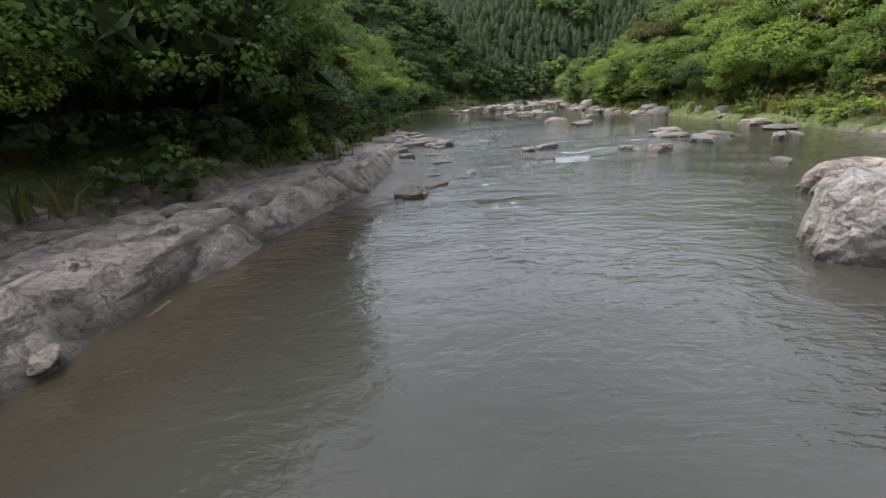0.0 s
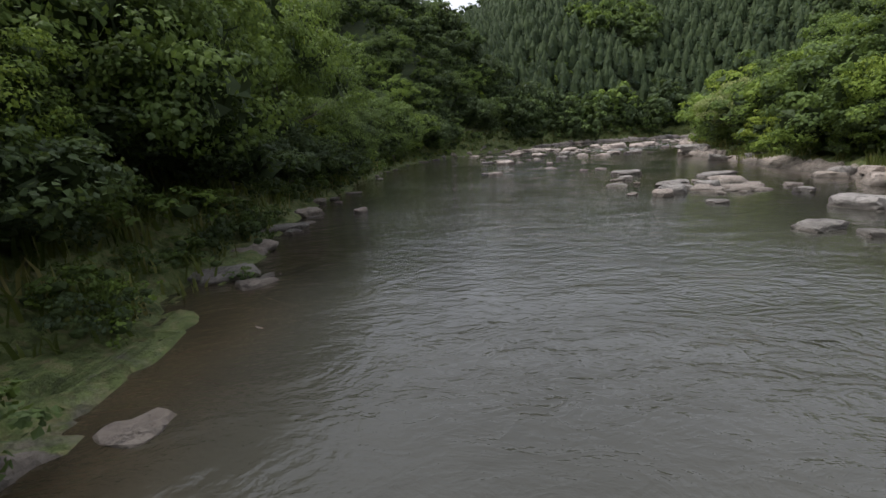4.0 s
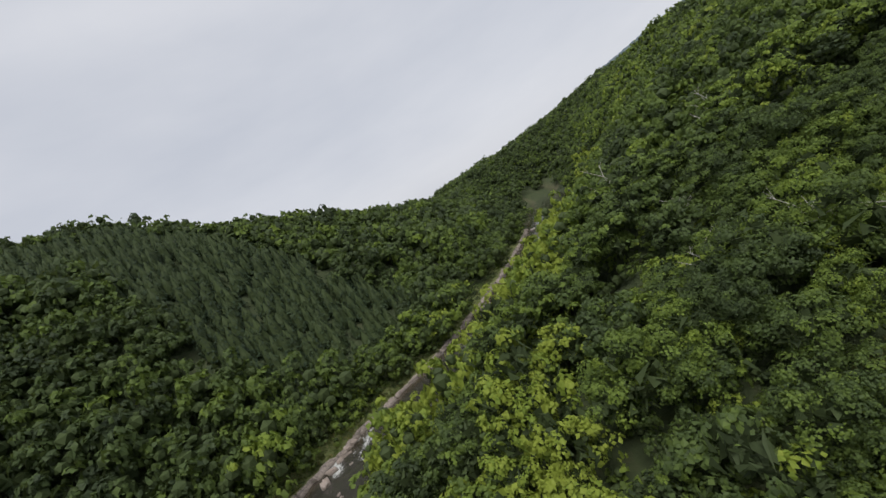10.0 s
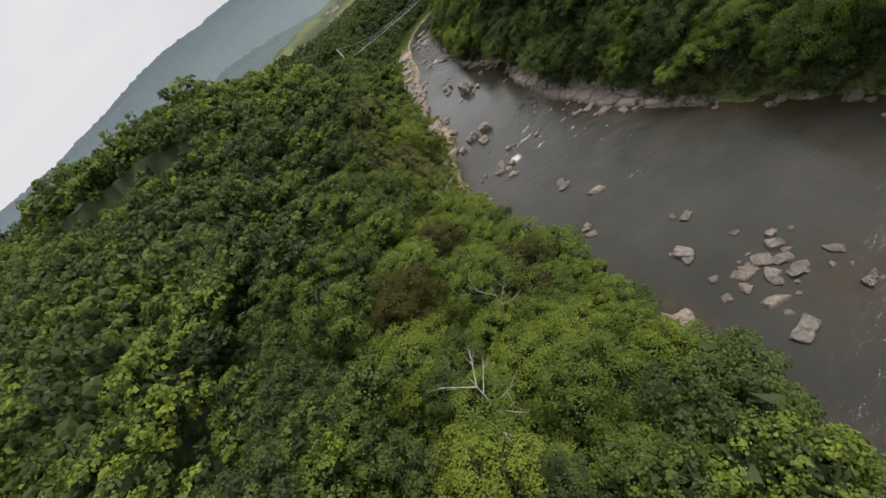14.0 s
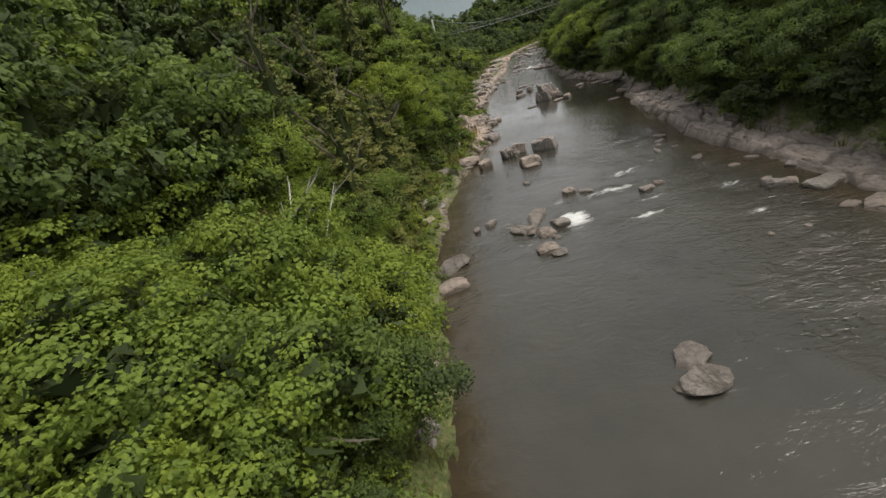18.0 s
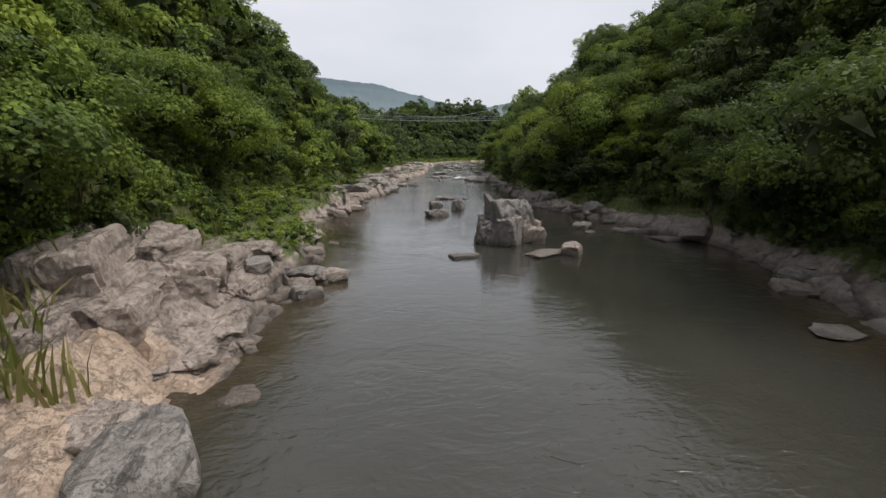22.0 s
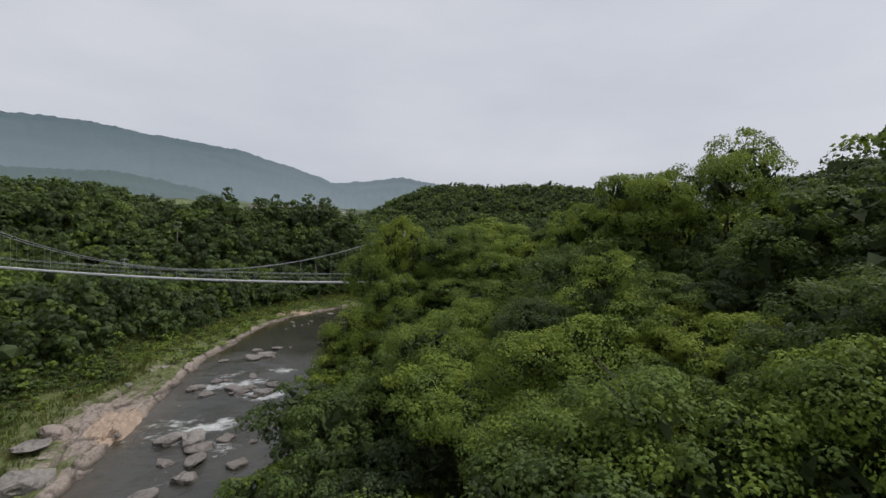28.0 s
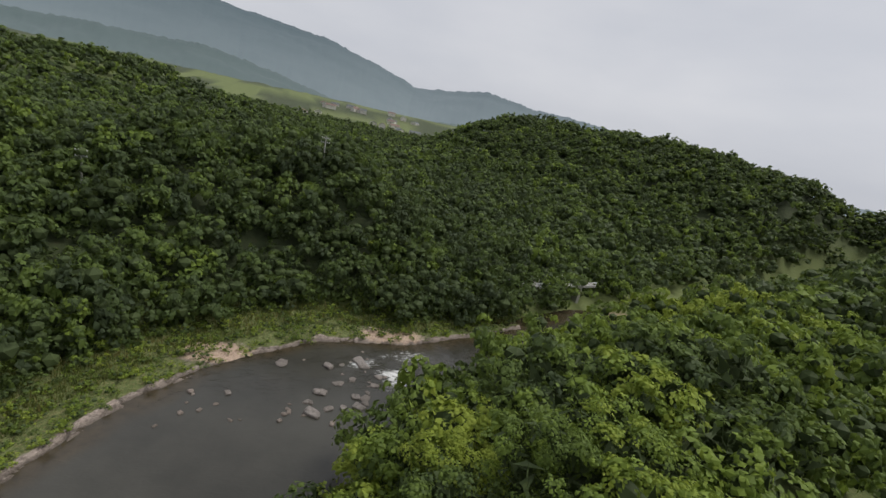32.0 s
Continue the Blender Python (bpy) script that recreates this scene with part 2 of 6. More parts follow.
bumped(nt, p, gf.outputs["Fac"], 0.7, 0.15)


def bank_material(name, warm):
    m = rock_material(name, warm)
    nt = m.node_tree
    p = nt.nodes["Principled BSDF"]
    stone = p.inputs["Base Color"].links[0].from_socket
    stone = mixed(nt, attribute(nt, "joint"), stone, (0.045, 0.038, 0.03))
    vn = tex_noise(nt, 0.7, 7, 0.7, "World")
    soil = tex_noise(nt, 4.0, 5, 0.6, "World")
    soil_c = ramp(nt, soil.outputs["Fac"], [(0.25, (0.06, 0.078, 0.024)), (0.5, (0.12, 0.15, 0.042)), (0.75, (0.22, 0.18, 0.09))])
    veg = maths(nt, "SUBTRACT", maths(nt, "ADD", attribute(nt, "veg"), vn.outputs["Fac"]), 0.5, True)
    veg = ramp(nt, veg, [(0.42, (0, 0, 0)), (0.58, (1, 1, 1))])
    sandy = ramp(nt, maths(nt, "ADD", attribute(nt, "sand"), maths(nt, "MULTIPLY", maths(nt, "SUBTRACT", vn.outputs["Fac"], 0.5), 0.8)), [(0.45, (0, 0, 0)), (0.6, (1, 1, 1))])
    grit = ramp(nt, soil.outputs["Fac"], [(0.3, (0.40, 0.29, 0.215)), (0.7, (0.52, 0.40, 0.31))])
    stone = mixed(nt, sandy.outputs[0], stone, grit.outputs[0])
    nt.links.new(mixed(nt, veg.outputs[0], stone, soil_c.outputs[0]), p.inputs["Base Color"])
    return m


bank_warm, bank_grey = bank_material("pink_bedrock_bank", True), bank_material("grey_bedrock_bank", 0.62)

water_mat, nt, p = node_mat("river_water")
silt = tex_noise(nt, 0.09, 4, 0.6, "World")
deep = ramp(nt, silt.outputs["Fac"], [(0.35, (0.034, 0.033, 0.027)), (0.65, (0.052, 0.050, 0.041))])
shore = tex_noise(nt, 0.8, 5, 0.6, "World")
shoal = ramp(nt, shore.outputs["Fac"], [(0.3, (0.034, 0.026, 0.015)), (0.7, (0.068, 0.050, 0.028))])
wc = mixed(nt, attribute(nt, "shallow"), deep.outputs[0], shoal.outputs[0])
fn = tex_noise(nt, 1.5, 10, 0.78, "World", (0.6, 1.3, 1.0))
ff = maths(nt, "ADD", attribute(nt, "foam"), maths(nt, "MULTIPLY", maths(nt, "SUBTRACT", fn.outputs["Fac"], 0.5), 2.3))
foam = ramp(nt, ff, [(0.50, (0, 0, 0)), (0.64, (0.3, 0.3, 0.3)), (0.95, (0.95, 0.95, 0.95))])
wc = mixed(nt, foam.outputs[0], wc, (0.66, 0.67, 0.66))
nt.links.new(wc, p.inputs["Base Color"])
nt.links.new(maths(nt, "ADD", maths(nt, "MULTIPLY", foam.outputs[0], 0.5), 0.07), p.inputs["Roughness"])
p.inputs["IOR"].default_value = 1.33
p.inputs["Specular IOR Level"].default_value = 0.08
p.inputs["Coat Weight"].default_value, p.inputs["Coat Roughness"].default_value, p.inputs["Coat IOR"].default_value = 1.0, 0.05, 1.42
r1 = tex_noise(nt, 0.55, 5, 0.6, "World", (0.7, 1.2, 1.0))
r1.inputs["Distortion"].default_value = 1.4
r2 = tex_noise(nt, 4.5, 4, 0.6, "World", (0.8, 1.0, 1.0))
calm = tex_noise(nt, 0.06, 2, 0.5, "World")
rough_w = maths(nt, "ADD", attribute(nt, "chop"), maths(nt, "MULTIPLY", calm.outputs["Fac"], 0.16))
r3 = tex_noise(nt, 1.7, 3, 0.5, "World", (0.75, 1.35, 1.0))
r3.inputs["Distortion"].default_value = 0.8
crest = maths(nt, "ABSOLUTE", maths(nt, "SUBTRACT", r3.outputs["Fac"], 0.5))
hh = maths(nt, "ADD", r1.outputs["Fac"], maths(nt, "MULTIPLY", r2.outputs["Fac"], 0.3))
gust = tex_noise(nt, 0.16, 3, 0.6, "World", (0.6, 1.2, 1.0))
gusty = ramp(nt, gust.outputs["Fac"], [(0.42, (0.25, 0.25, 0.25)), (0.62, (1.2, 1.2, 1.2))])
hh = maths(nt, "SUBTRACT", hh, maths(nt, "MULTIPLY", crest, gusty.outputs[0]))
bumped(nt, p, maths(nt, "MULTIPLY", hh, rough_w), 0.9, 0.2)
nt.links.new(p.inputs["Normal"].links[0].from_socket, p.inputs["Coat Normal"])


def plain(name, c, rough=0.6, metal=0.0, var=0.12, scale=6.0):
    m, nt, p = node_mat(name)
    n = tex_noise(nt, scale, 5, 0.6, "Object")
    lo, hi = tuple(v * (1 - var) for v in c), tuple(min(1, v * (1 + var)) for v in c)
    nt.links.new(ramp(nt, n.outputs["Fac"], [(0.3, lo), (0.7, hi)]).outputs[0], p.inputs["Base Color"])
    p.inputs["Roughness"].default_value, p.inputs["Metallic"].default_value = rough, metal
    return m


steel = plain("galvanised_steel", (0.42, 0.43, 0.44), 0.5, 0.6)
white_paint = plain("white_paint", (0.72, 0.72, 0.7), 0.5)
deck_mat = plain("grey_deck_planks", (0.40, 0.40, 0.40), 0.75, 0, 0.2, 3)
white_concrete = plain("pale_concrete", (0.62, 0.62, 0.60), 0.8, 0, 0.15, 3)
concrete = plain("weathered_concrete", (0.36, 0.35, 0.33), 0.85)
roof_mat = plain("brown_roof_tiles", (0.16, 0.11, 0.09), 0.7)
roof_blue = plain("slate_roof_tiles", (0.10, 0.11, 0.125), 0.6)
wall_mat = plain("house_plaster", (0.55, 0.53, 0.48), 0.8)
red_paint = plain("faded_red_paint", (0.30, 0.10, 0.06), 0.7)


# ---- noise on the plan ----
def hash2(ix, iy, seed):
    h = (ix.astype(np.int64) * 374761393 + iy.astype(np.int64) * 668265263 + seed * 974634777) & 0xFFFFFFFF
    h = ((h ^ (h >> 13)) * 1274126177) & 0xFFFFFFFF
    return ((h ^ (h >> 16)) & 0xFFFFFF) / float(0xFFFFFF)


def vnoise(x, y, seed=0):
    ix, iy = np.floor(x), np.floor(y)
    fx, fy = x - ix, y - iy
    fx, fy = fx * fx * (3 - 2 * fx), fy * fy * (3 - 2 * fy)
    a, b = hash2(ix, iy, seed), hash2(ix + 1, iy, seed)
    c, d = hash2(ix, iy + 1, seed), hash2(ix + 1, iy + 1, seed)
    return (a * (1 - fx) + b * fx) * (1 - fy) + (c * (1 - fx) + d * fx) * fy


def fbm(x, y, scale, octaves=4, seed=0):
    out, amp, tot = 0.0, 1.0, 0.0
    for k in range(octaves):
        out = out + amp * vnoise(x / scale, y / scale, seed + k)
        tot += amp
        amp *= 0.5
        scale *= 0.5
    return out / tot - 0.5


def cells(x, y, size, seed=0):
    """Irregular blocks: each point's block value and how near it lies to a joint."""
    gx, gy = np.floor(x / size), np.floor(y / size)
    best = np.full(x.shape, 1e9)
    second = np.full(x.shape, 1e9)
    val, tilt = np.zeros(x.shape), np.zeros(x.shape)
    for dx in (-1, 0, 1):
        for dy in (-1, 0, 1):
            cx, cy = gx + dx, gy + dy
            px = (cx + 0.15 + 0.7 * hash2(cx, cy, seed)) * size
            py = (cy + 0.15 + 0.7 * hash2(cx, cy, seed + 7)) * size
            d = ((x - px) ** 4 + (y - py) ** 4) ** 0.25
            v = hash2(cx, cy, seed + 19)
            near = d < best
            second = np.where(near, best, np.minimum(second, d))
            val = np.where(near, v, val)
            lean = (x - px) * (hash2(cx, cy, seed + 23) - 0.5) + (y - py) * (hash2(cx, cy, seed + 29) - 0.5)
            tilt = np.where(near, lean, tilt)
            best = np.where(near, d, best)
    return val, (second - best) / size, tilt


# ---- the plan: two banks, from downstream to upstream ----
WEST = np.array([
    (-330, -238), (-200, -212), (-120, -188), (-90, -177), (-74, -166), (-58, -150), (-48, -138), (-40, -124),
    (-33, -111), (-29, -103), (-22, -82), (-18, -66), (-16, -54), (-13.5, -42), (-12.5, -34), (-15, -26),
    (-15.5, -17), (-12, -10), (-9.6, -3), (-7.4, 4), (-5.7, 12), (-4.9, 22), (-4.9, 34), (-6.2, 48), (-8.5, 60),
    (-11.5, 74), (-12, 96), (-12, 113), (-9, 124), (-3, 135), (3, 144), (10, 155), (18, 167), (28, 173), (40, 177),
    (54, 181), (66, 176), (80, 162), (90, 147), (103, 128), (113, 112), (130, 92), (154, 71), (178, 51), (200, 35),
    (235, 12), (300, -14)], float)
EAST = np.array([
    (-330, -250), (-200, -222), (-120, -196), (-92, -186), (-75, -181), (-60, -182), (-46, -175), (-37, -165),
    (-32, -155), (-27, -145), (-22, -130), (-17, -112), (-13, -96), (-9, -82), (-3.5, -68), (-1, -57), (1.5, -47),
    (4.6, -40), (7.6, -29), (7.0, -18), (8.3, -9), (10.2, -2.5), (13.5, 5), (16.5, 12), (18.5, 20), (20, 34),
    (21, 46), (19.5, 58), (19, 70), (19.6, 82), (21.6, 95), (24.4, 108), (29, 119), (37, 130), (47, 137), (62, 140),
    (76, 136), (81, 120), (91, 106), (110, 90), (122, 78), (142, 50), (163, 30), (186, 8), (240, -20), (300, -48)], float)
# along each bank, by the number of its corner: rock shelf width and height, slope of the hill, its top
W_SHELF = [(0, 1.5), (6, 1.5), (9, .7), (12, .7), (13.5, 2), (14.5, .8), (17, .8), (18.2, 3.8), (19, 4.0), (20, 4.0), (22, 3.4), (23.5, 1.6), (25, .5), (30, .5), (31.5, .8), (33, 1.2), (36, 1.8), (40, 2), (46, 2.5)]
W_RISE = [(0, .8), (11, .5), (12.5, .6), (13.5, .9), (14.5, .5), (17, .4), (19, .8), (20.9, .85), (21.4, .35), (23, .3), (26, .25), (30, .25), (33, .6), (46, .9)]
W_SLOPE = [(0, .4), (4, .7), (5.4, 1.2), (6.8, 1.2), (7.5, .5), (9, .55), (10, .72), (11, .8), (14, .9), (16, 1.2), (20, 1.1), (24.5, .75), (25.3, .55), (26.8, .55), (28, .95), (29, 1.5), (31, 1.5), (32.5, 1.0), (33, 1.0), (37, 1.0), (40, .8), (46, .6)]
W_TOP = [(0, 11), (5, 14), (7, 15), (8, 18), (9, 24), (10, 29), (12, 28), (14, 28), (20, 31), (24, 25), (25, 19), (26, 12), (27, 13), (28, 17), (28.5, 28), (29, 36), (29.7, 37), (30.5, 34), (31.3, 35), (33, 46), (35, 74), (37, 90), (39, 98), (40.5, 100), (42, 80), (44, 48), (46, 30)]
E_SHELF = [(0, 4), (7, 7), (10, 9), (12, 11), (14, 9), (16, 6), (18, 5), (20, 5), (24, 4), (25, 3), (26, 1), (28, .7), (30, 1), (32, 2.5), (34, 2.5), (36, 2), (45, 3)]
E_RISE = [(0, .3), (8, .35), (10, .6), (14, .75), (16.5, .9), (18, 1.5), (20, 1.9), (21.5, .9), (24, .6), (27, .5), (33, .8), (45, .8)]
E_SLOPE = [(0, .10), (7, .10), (9, .15), (11, .4), (13, .7), (14, 1.2), (16, 1.35), (18, 1.4), (22, 1.25), (25, .85), (28, .5), (31, .32), (34, .35), (38, .5), (45, .6)]
E_TOP = [(0, 10), (7, 9), (9, 10), (11, 15), (12, 18), (13, 25), (13.6, 33), (14.5, 42), (15.5, 44), (17, 42), (20, 32), (22.5, 28), (25, 23), (27, 22), (29, 18), (31, 10), (32, 7), (35, 9), (38, 18), (41, 34), (45, 40)]


def to_line(x, y, line):
    """Distance to a bank, and how far along it (in corners)."""
    best = np.full(x.shape, 1e12)
    along = np.zeros(x.shape)
    for k in range(len(line) - 1):
        (ax, ay), (bx, by) = line[k], line[k + 1]
        ux, uy = bx - ax, by - ay
        t = np.clip(((x - ax) * ux + (y - ay) * uy) / (ux * ux + uy * uy), 0, 1)
        d = (x - ax - t * ux) ** 2 + (y - ay - t * uy) ** 2
        near = d < best
        best = np.where(near, d, best)
        along = np.where(near, k + t, along)
    return np.sqrt(best), along


W_RUN = np.concatenate([[0], np.cumsum(np.hypot(*np.diff(WEST, axis=0).T))])
E_RUN = np.concatenate([[0], np.cumsum(np.hypot(*np.diff(EAST, axis=0).T))])
RIVER = np.concatenate([WEST, EAST[::-1]])


def in_river(x, y):
    inside = np.zeros(x.shape, bool)
    n = len(RIVER)
    for k in range(n):
        (ax, ay), (bx, by) = RIVER[k], RIVER[(k + 1) % n]
        if ay != by:
            cross = ((ay > y) != (by > y)) & (x < (bx - ax) * (y - ay) / (by - ay) + ax)
            inside ^= cross
    return inside


def knots(table, along):
    return np.interp(along, [a for a, _ in table], [b for _, b in table])


def smooth(a, b, v):
    t = np.clip((v - a) / (b - a), 0, 1)
    return t * t * (3 - 2 * t)


def ridge(x, y, ax, ay, bx, by, height, spread):
    ux, uy = bx - ax, by - ay
    t = np.clip(((x - ax) * ux + (y - ay) * uy) / (ux * ux + uy * uy), 0, 1)
    d = np.hypot(x - ax - t * ux, y - ay - t * uy)
    return height * np.exp(-(d / spread) ** 2)


def plan(x, y):
    """Ground height without fine relief, signed distance from the water's edge (outside +), shelf width, west side or not, along."""
    x, y = np.asarray(x, float), np.asarray(y, float)
    wob = fbm(x, y, 9.0, 3, 5) * 1.6 + fbm(x, y, 3.0, 2, 9) * 0.4
    dw, aw = to_line(x, y, WEST)
    de, ae = to_line(x, y, EAST)
    inside = in_river(x, y)
    west = dw < de
    d = np.where(inside, -np.minimum(dw, de), np.minimum(dw, de)) + wob
    shelf = np.where(west, knots(W_SHELF, aw), knots(E_SHELF, ae))
    even = np.where(west, np.interp(aw, [17.6, 18.4, 20.6, 22], [0, 1, 1, 0]), 0)
    shelf = shelf * (even + (1 - even) * (0.45 + 1.1 * vnoise(x / 11, y / 11, 17)))
    rise = np.where(west, knots(W_RISE, aw), knots(E_RISE, ae))
    slope = np.where(west, knots(W_SLOPE, aw), knots(E_SLOPE, ae))
    top = np.where(west, knots(W_TOP, aw), knots(E_TOP, ae))
    z = np.where(d < 0, np.maximum(-1.6, d * 0.45), rise * smooth(0, np.where(west, 0.7, np.interp(ae, [17, 19, 21.5, 23], [0.7, 3.5, 3.5, 0.9])), d))
    far = np.maximum(d - shelf, 0)
    hill = top * np.tanh(slope * far / top)
    z = z + hill
    out = np.clip(d / 25, 0, 1)
    z = z + out * (np.maximum(ridge(x, y, -30, -218, -64, -217, 17, 18), ridge(x, y, 60, -218, -30, -218, 11, 20)) + np.maximum(ridge(x, y, -240, -440, -330, -225, 42, 70), ridge(x, y, -330, -225, -400, -40, 46, 80))
                   + 40 * smooth(-450, -1300, y) + ridge(x, y, 110, 0, 170, -70, 4, 50) + ridge(x, y, 210, -100, 330, -160, 18, 90) + ridge(x, y, 70, -215, 20, -225, 3, 30) + ridge(x, y, 130, -410, 20, -475, 20, 60))
    z = z + np.clip(far / 20, 0, 1) * (fbm(x, y, 40, 3, 21) * 7 + fbm(x, y, 14, 2, 31) * 3)
    park = np.clip(1.6 * np.exp(-((x + 90) / 14) ** 2 - ((y + 129) / 8) ** 2), 0, 1) * out
    z = z * (1 - park) + park * 14
    return z, d, shelf, west, np.where(west, aw, ae)


def bed(x, y):
    """The bank's bedrock: blocks and joints on top of the plan."""
    z, d, shelf, west, along = plan(x, y)
    on = smooth(-0.8, 0.3, d) * (1 - smooth(0.7, 1.3, d / (shelf + 1.5)))
    on = on * np.clip(0.3 + 0.7 * np.where(west, knots(W_RISE, along), knots(E_RISE, along)), 0, 1)
    run = np.where(west, np.interp(along, np.arange(len(WEST)), W_RUN), np.interp(along, np.arange(len(EAST)), E_RUN))
    u, v = run + d * 0.6 + fbm(x, y, 7.0, 2, 61) * 1.2, d - run * 0.12 + fbm(x, y, 7.0, 2, 62) * 0.9
    v1, e1, t1 = cells(u * 0.36, v * 0.8, 1.9, 3)
    v2, e2, t2 = cells(u * 0.5 + 40, v * 1.15, 0.7, 8)
    gap1, gap2 = 1 - smooth(0.02, 0.11, e1), 1 - smooth(0.02, 0.14, e2)
    rugged = np.where(west, np.interp(along, [17.5, 18.5, 22.5, 24], [0.9, 0.3, 0.3, 0.8]), np.interp(along, [17.5, 19, 21, 22], [0.65, 0.4, 0.4, 0.8]))
    rugged = rugged * (0.35 + 1.3 * vnoise(x / 7, y / 7, 43))
    z = z + on * (rugged * ((v1 - 0.42) * 0.85 + t1 * 0.7) + np.clip(rugged * 2, 0.35, 1) * ((v2 - 0.5) * 0.3 + t2 * 0.45 - 0.16 * gap2) - 0.3 * gap1)
    z = z + on * fbm(x, y, 1.0, 3, 77) * 0.12
    return z, d, shelf, west, along, np.clip(gap1 * 0.8 + gap2 * 0.45, 0, 0.85) * on


def height(x, y):
    return float(plan(np.array([x]), np.array([y]))[0][0])


# ---- mesh helpers ----
def mesh_from(name, verts, faces, material, attrs=(), flat=True, core=None):
    """faces: an array of quads or of triangles, or a list of both kinds of arrays."""
    groups = faces if isinstance(faces, list) else [faces]
    groups = [g for g in groups if len(g)]
    me = bpy.data.meshes.new(name)
    verts = np.asarray(verts, np.float32)
    me.vertices.add(len(verts))
    me.vertices.foreach_set("co", verts.ravel())
    loops = np.concatenate([np.asarray(g, np.int32).ravel() for g in groups])
    sizes = np.concatenate([np.full(len(g), g.shape[1], np.int32) for g in groups])
    me.loops.add(len(loops))
    me.loops.foreach_set("vertex_index", loops)
    me.polygons.add(len(sizes))
    me.polygons.foreach_set("loop_start", np.concatenate([[0], np.cumsum(sizes)[:-1]]).astype(np.int32))
    if not flat:
        me.polygons.foreach_set("use_smooth", np.ones(len(sizes), bool))
    else:
        me.polygons.foreach_set("use_smooth", np.zeros(len(sizes), bool))
    for key, values in attrs:
        a = me.attributes.new(key, "FLOAT", "POINT")
        a.data.foreach_set("value", np.asarray(values, np.float32))
    me.materials.append(material)
    if core is not None:
        me.materials.append(core)
        me.polygons.foreach_set("material_index", np.repeat(np.arange(len(groups), dtype=np.int32), [len(g) for g in groups]))
    me.update(calc_edges=True)
    return me


def part(name, me, parent=None, label="", where=None):
    ob = new(name, me)
    if parent is not None:
        ob.parent = parent
    if where is not None:
        ob.matrix_basis = where
    if label:
        tagged(ob, label)
    return ob


def grid_faces(nx, ny, keep=None):
    i = np.arange((nx - 1) * (ny - 1))
    a = (i // (nx - 1)) * nx + i % (nx - 1)
    q = np.stack([a, a + 1, a + nx + 1, a + nx], 1)
    return q if keep is None else q[keep[q].all(1)]


def trimmed(verts, faces, attrs):
    used = np.zeros(len(verts), bool)
    used[faces.ravel()] = True
    idx = np.cumsum(used) - 1
    return verts[used], idx[faces], [(k, v[used]) for k, v in attrs]


def bm_mesh(name, bm, material):
    me = bpy.data.meshes.new(name)
    bm.to_mesh(me)
    bm.free()
    me.materials.append(material)
    return me


def add_box(bm, x, y, z, sx, sy, sz, rz=0.0):
    bmesh.ops.create_cube(bm, size=1, matrix=pose(x, y, z, 0, 0, rz) @ Matrix.Diagonal((sx, sy, sz, 1)))


def add_tube(bm, a, b, ra, rb, sides=6):
    a, b = Vector(a), Vector(b)
    m = Matrix.Translation((a + b) / 2) @ (b - a).to_track_quat("Z", "Y").to_matrix().to_4x4()
    bmesh.ops.create_cone(bm, cap_ends=True, segments=sides, radius1=ra, radius2=rb, depth=(b - a).length, matrix=m)


# ---- ground, bedrock banks and river ----
def stretch(lo, hi, step, far, growth=1.18):
    mid = np.arange(lo, hi + step / 2, step)
    out, s = [], step
    p0 = 0.0
    while p0 < far:
        s *= growth
        p0 += s
        out.append(p0)
    out = np.array(out)
    return np.concatenate([lo - out[::-1], mid, hi + out])


gx, gy = stretch(-110, 150, 1.6, 4500), stretch(-230, 230, 1.6, 4500)
X, Y = np.meshgrid(gx, gy)
X, Y = X.ravel(), Y.ravel()
Z, D, SH, WS, AL = plan(X, Y)
lower = smooth(-3.0, -1.5, D) * (1 - smooth(0, 2.5, D - SH - 1.5))
Z = Z - lower * 1.0
south_open = (~WS) & (AL < 10.5)
opens = np.where(south_open, (1 - smooth(8, 20, D)) * 0.75, 0.0) + 0.75 * (1 - smooth(1, 6, D - SH)) * (AL < 41)
opens = np.maximum(opens, np.clip(2 * np.exp(-((X + 90) / 14) ** 2 - ((Y + 129) / 8) ** 2), 0, 1))
opens = np.maximum(opens, smooth(0.0, 0.05, fbm(X, Y, 70, 3, 55)) * (Y < -420) * 0.95)
sandy = smooth(0.02, 0.2, fbm(X, Y, 8, 3, 66)) * (0.4 + 0.6 * south_open) * (1 - smooth(0, 7, D)) * 0.8
v = np.stack([X, Y, Z], 1)
ground = tagged(new("ground", mesh_from("ground", v, grid_faces(len(gx), len(gy)), ground_mat, [("open", opens), ("sandy", sandy)], False)),
                "shaded forest floor with grass and earth", "ground", kind="structure")

bx, by = np.arange(-100, 205, 0.21), np.arange(-190, 192, 0.21)
BX, BY = np.meshgrid(bx, by)
shape = BX.shape
BX, BY = BX.ravel(), BY.ravel()
coarse = [c[::6, ::6].ravel() for c in (BX.reshape(shape), BY.reshape(shape))]
cd = plan(*coarse)
cn = BX.reshape(shape)[::6, ::6].shape
near_bank = ((cd[1] > -5.5) & (cd[1] < cd[2] + 5.5)).reshape(cn)
near_bank = np.repeat(np.repeat(near_bank, 6, 0), 6, 1)[:shape[0], :shape[1]].ravel()
bz = np.full(BX.shape, -9.0)
bd = np.full(BX.shape, 99.0)
bs, ba = np.zeros(BX.shape), np.zeros(BX.shape)
bw = np.zeros(BX.shape, bool)
bj = np.zeros(BX.shape)
bz[near_bank], bd[near_bank], bs[near_bank], bw[near_bank], ba[near_bank], bj[near_bank] = bed(BX[near_bank], BY[near_bank])
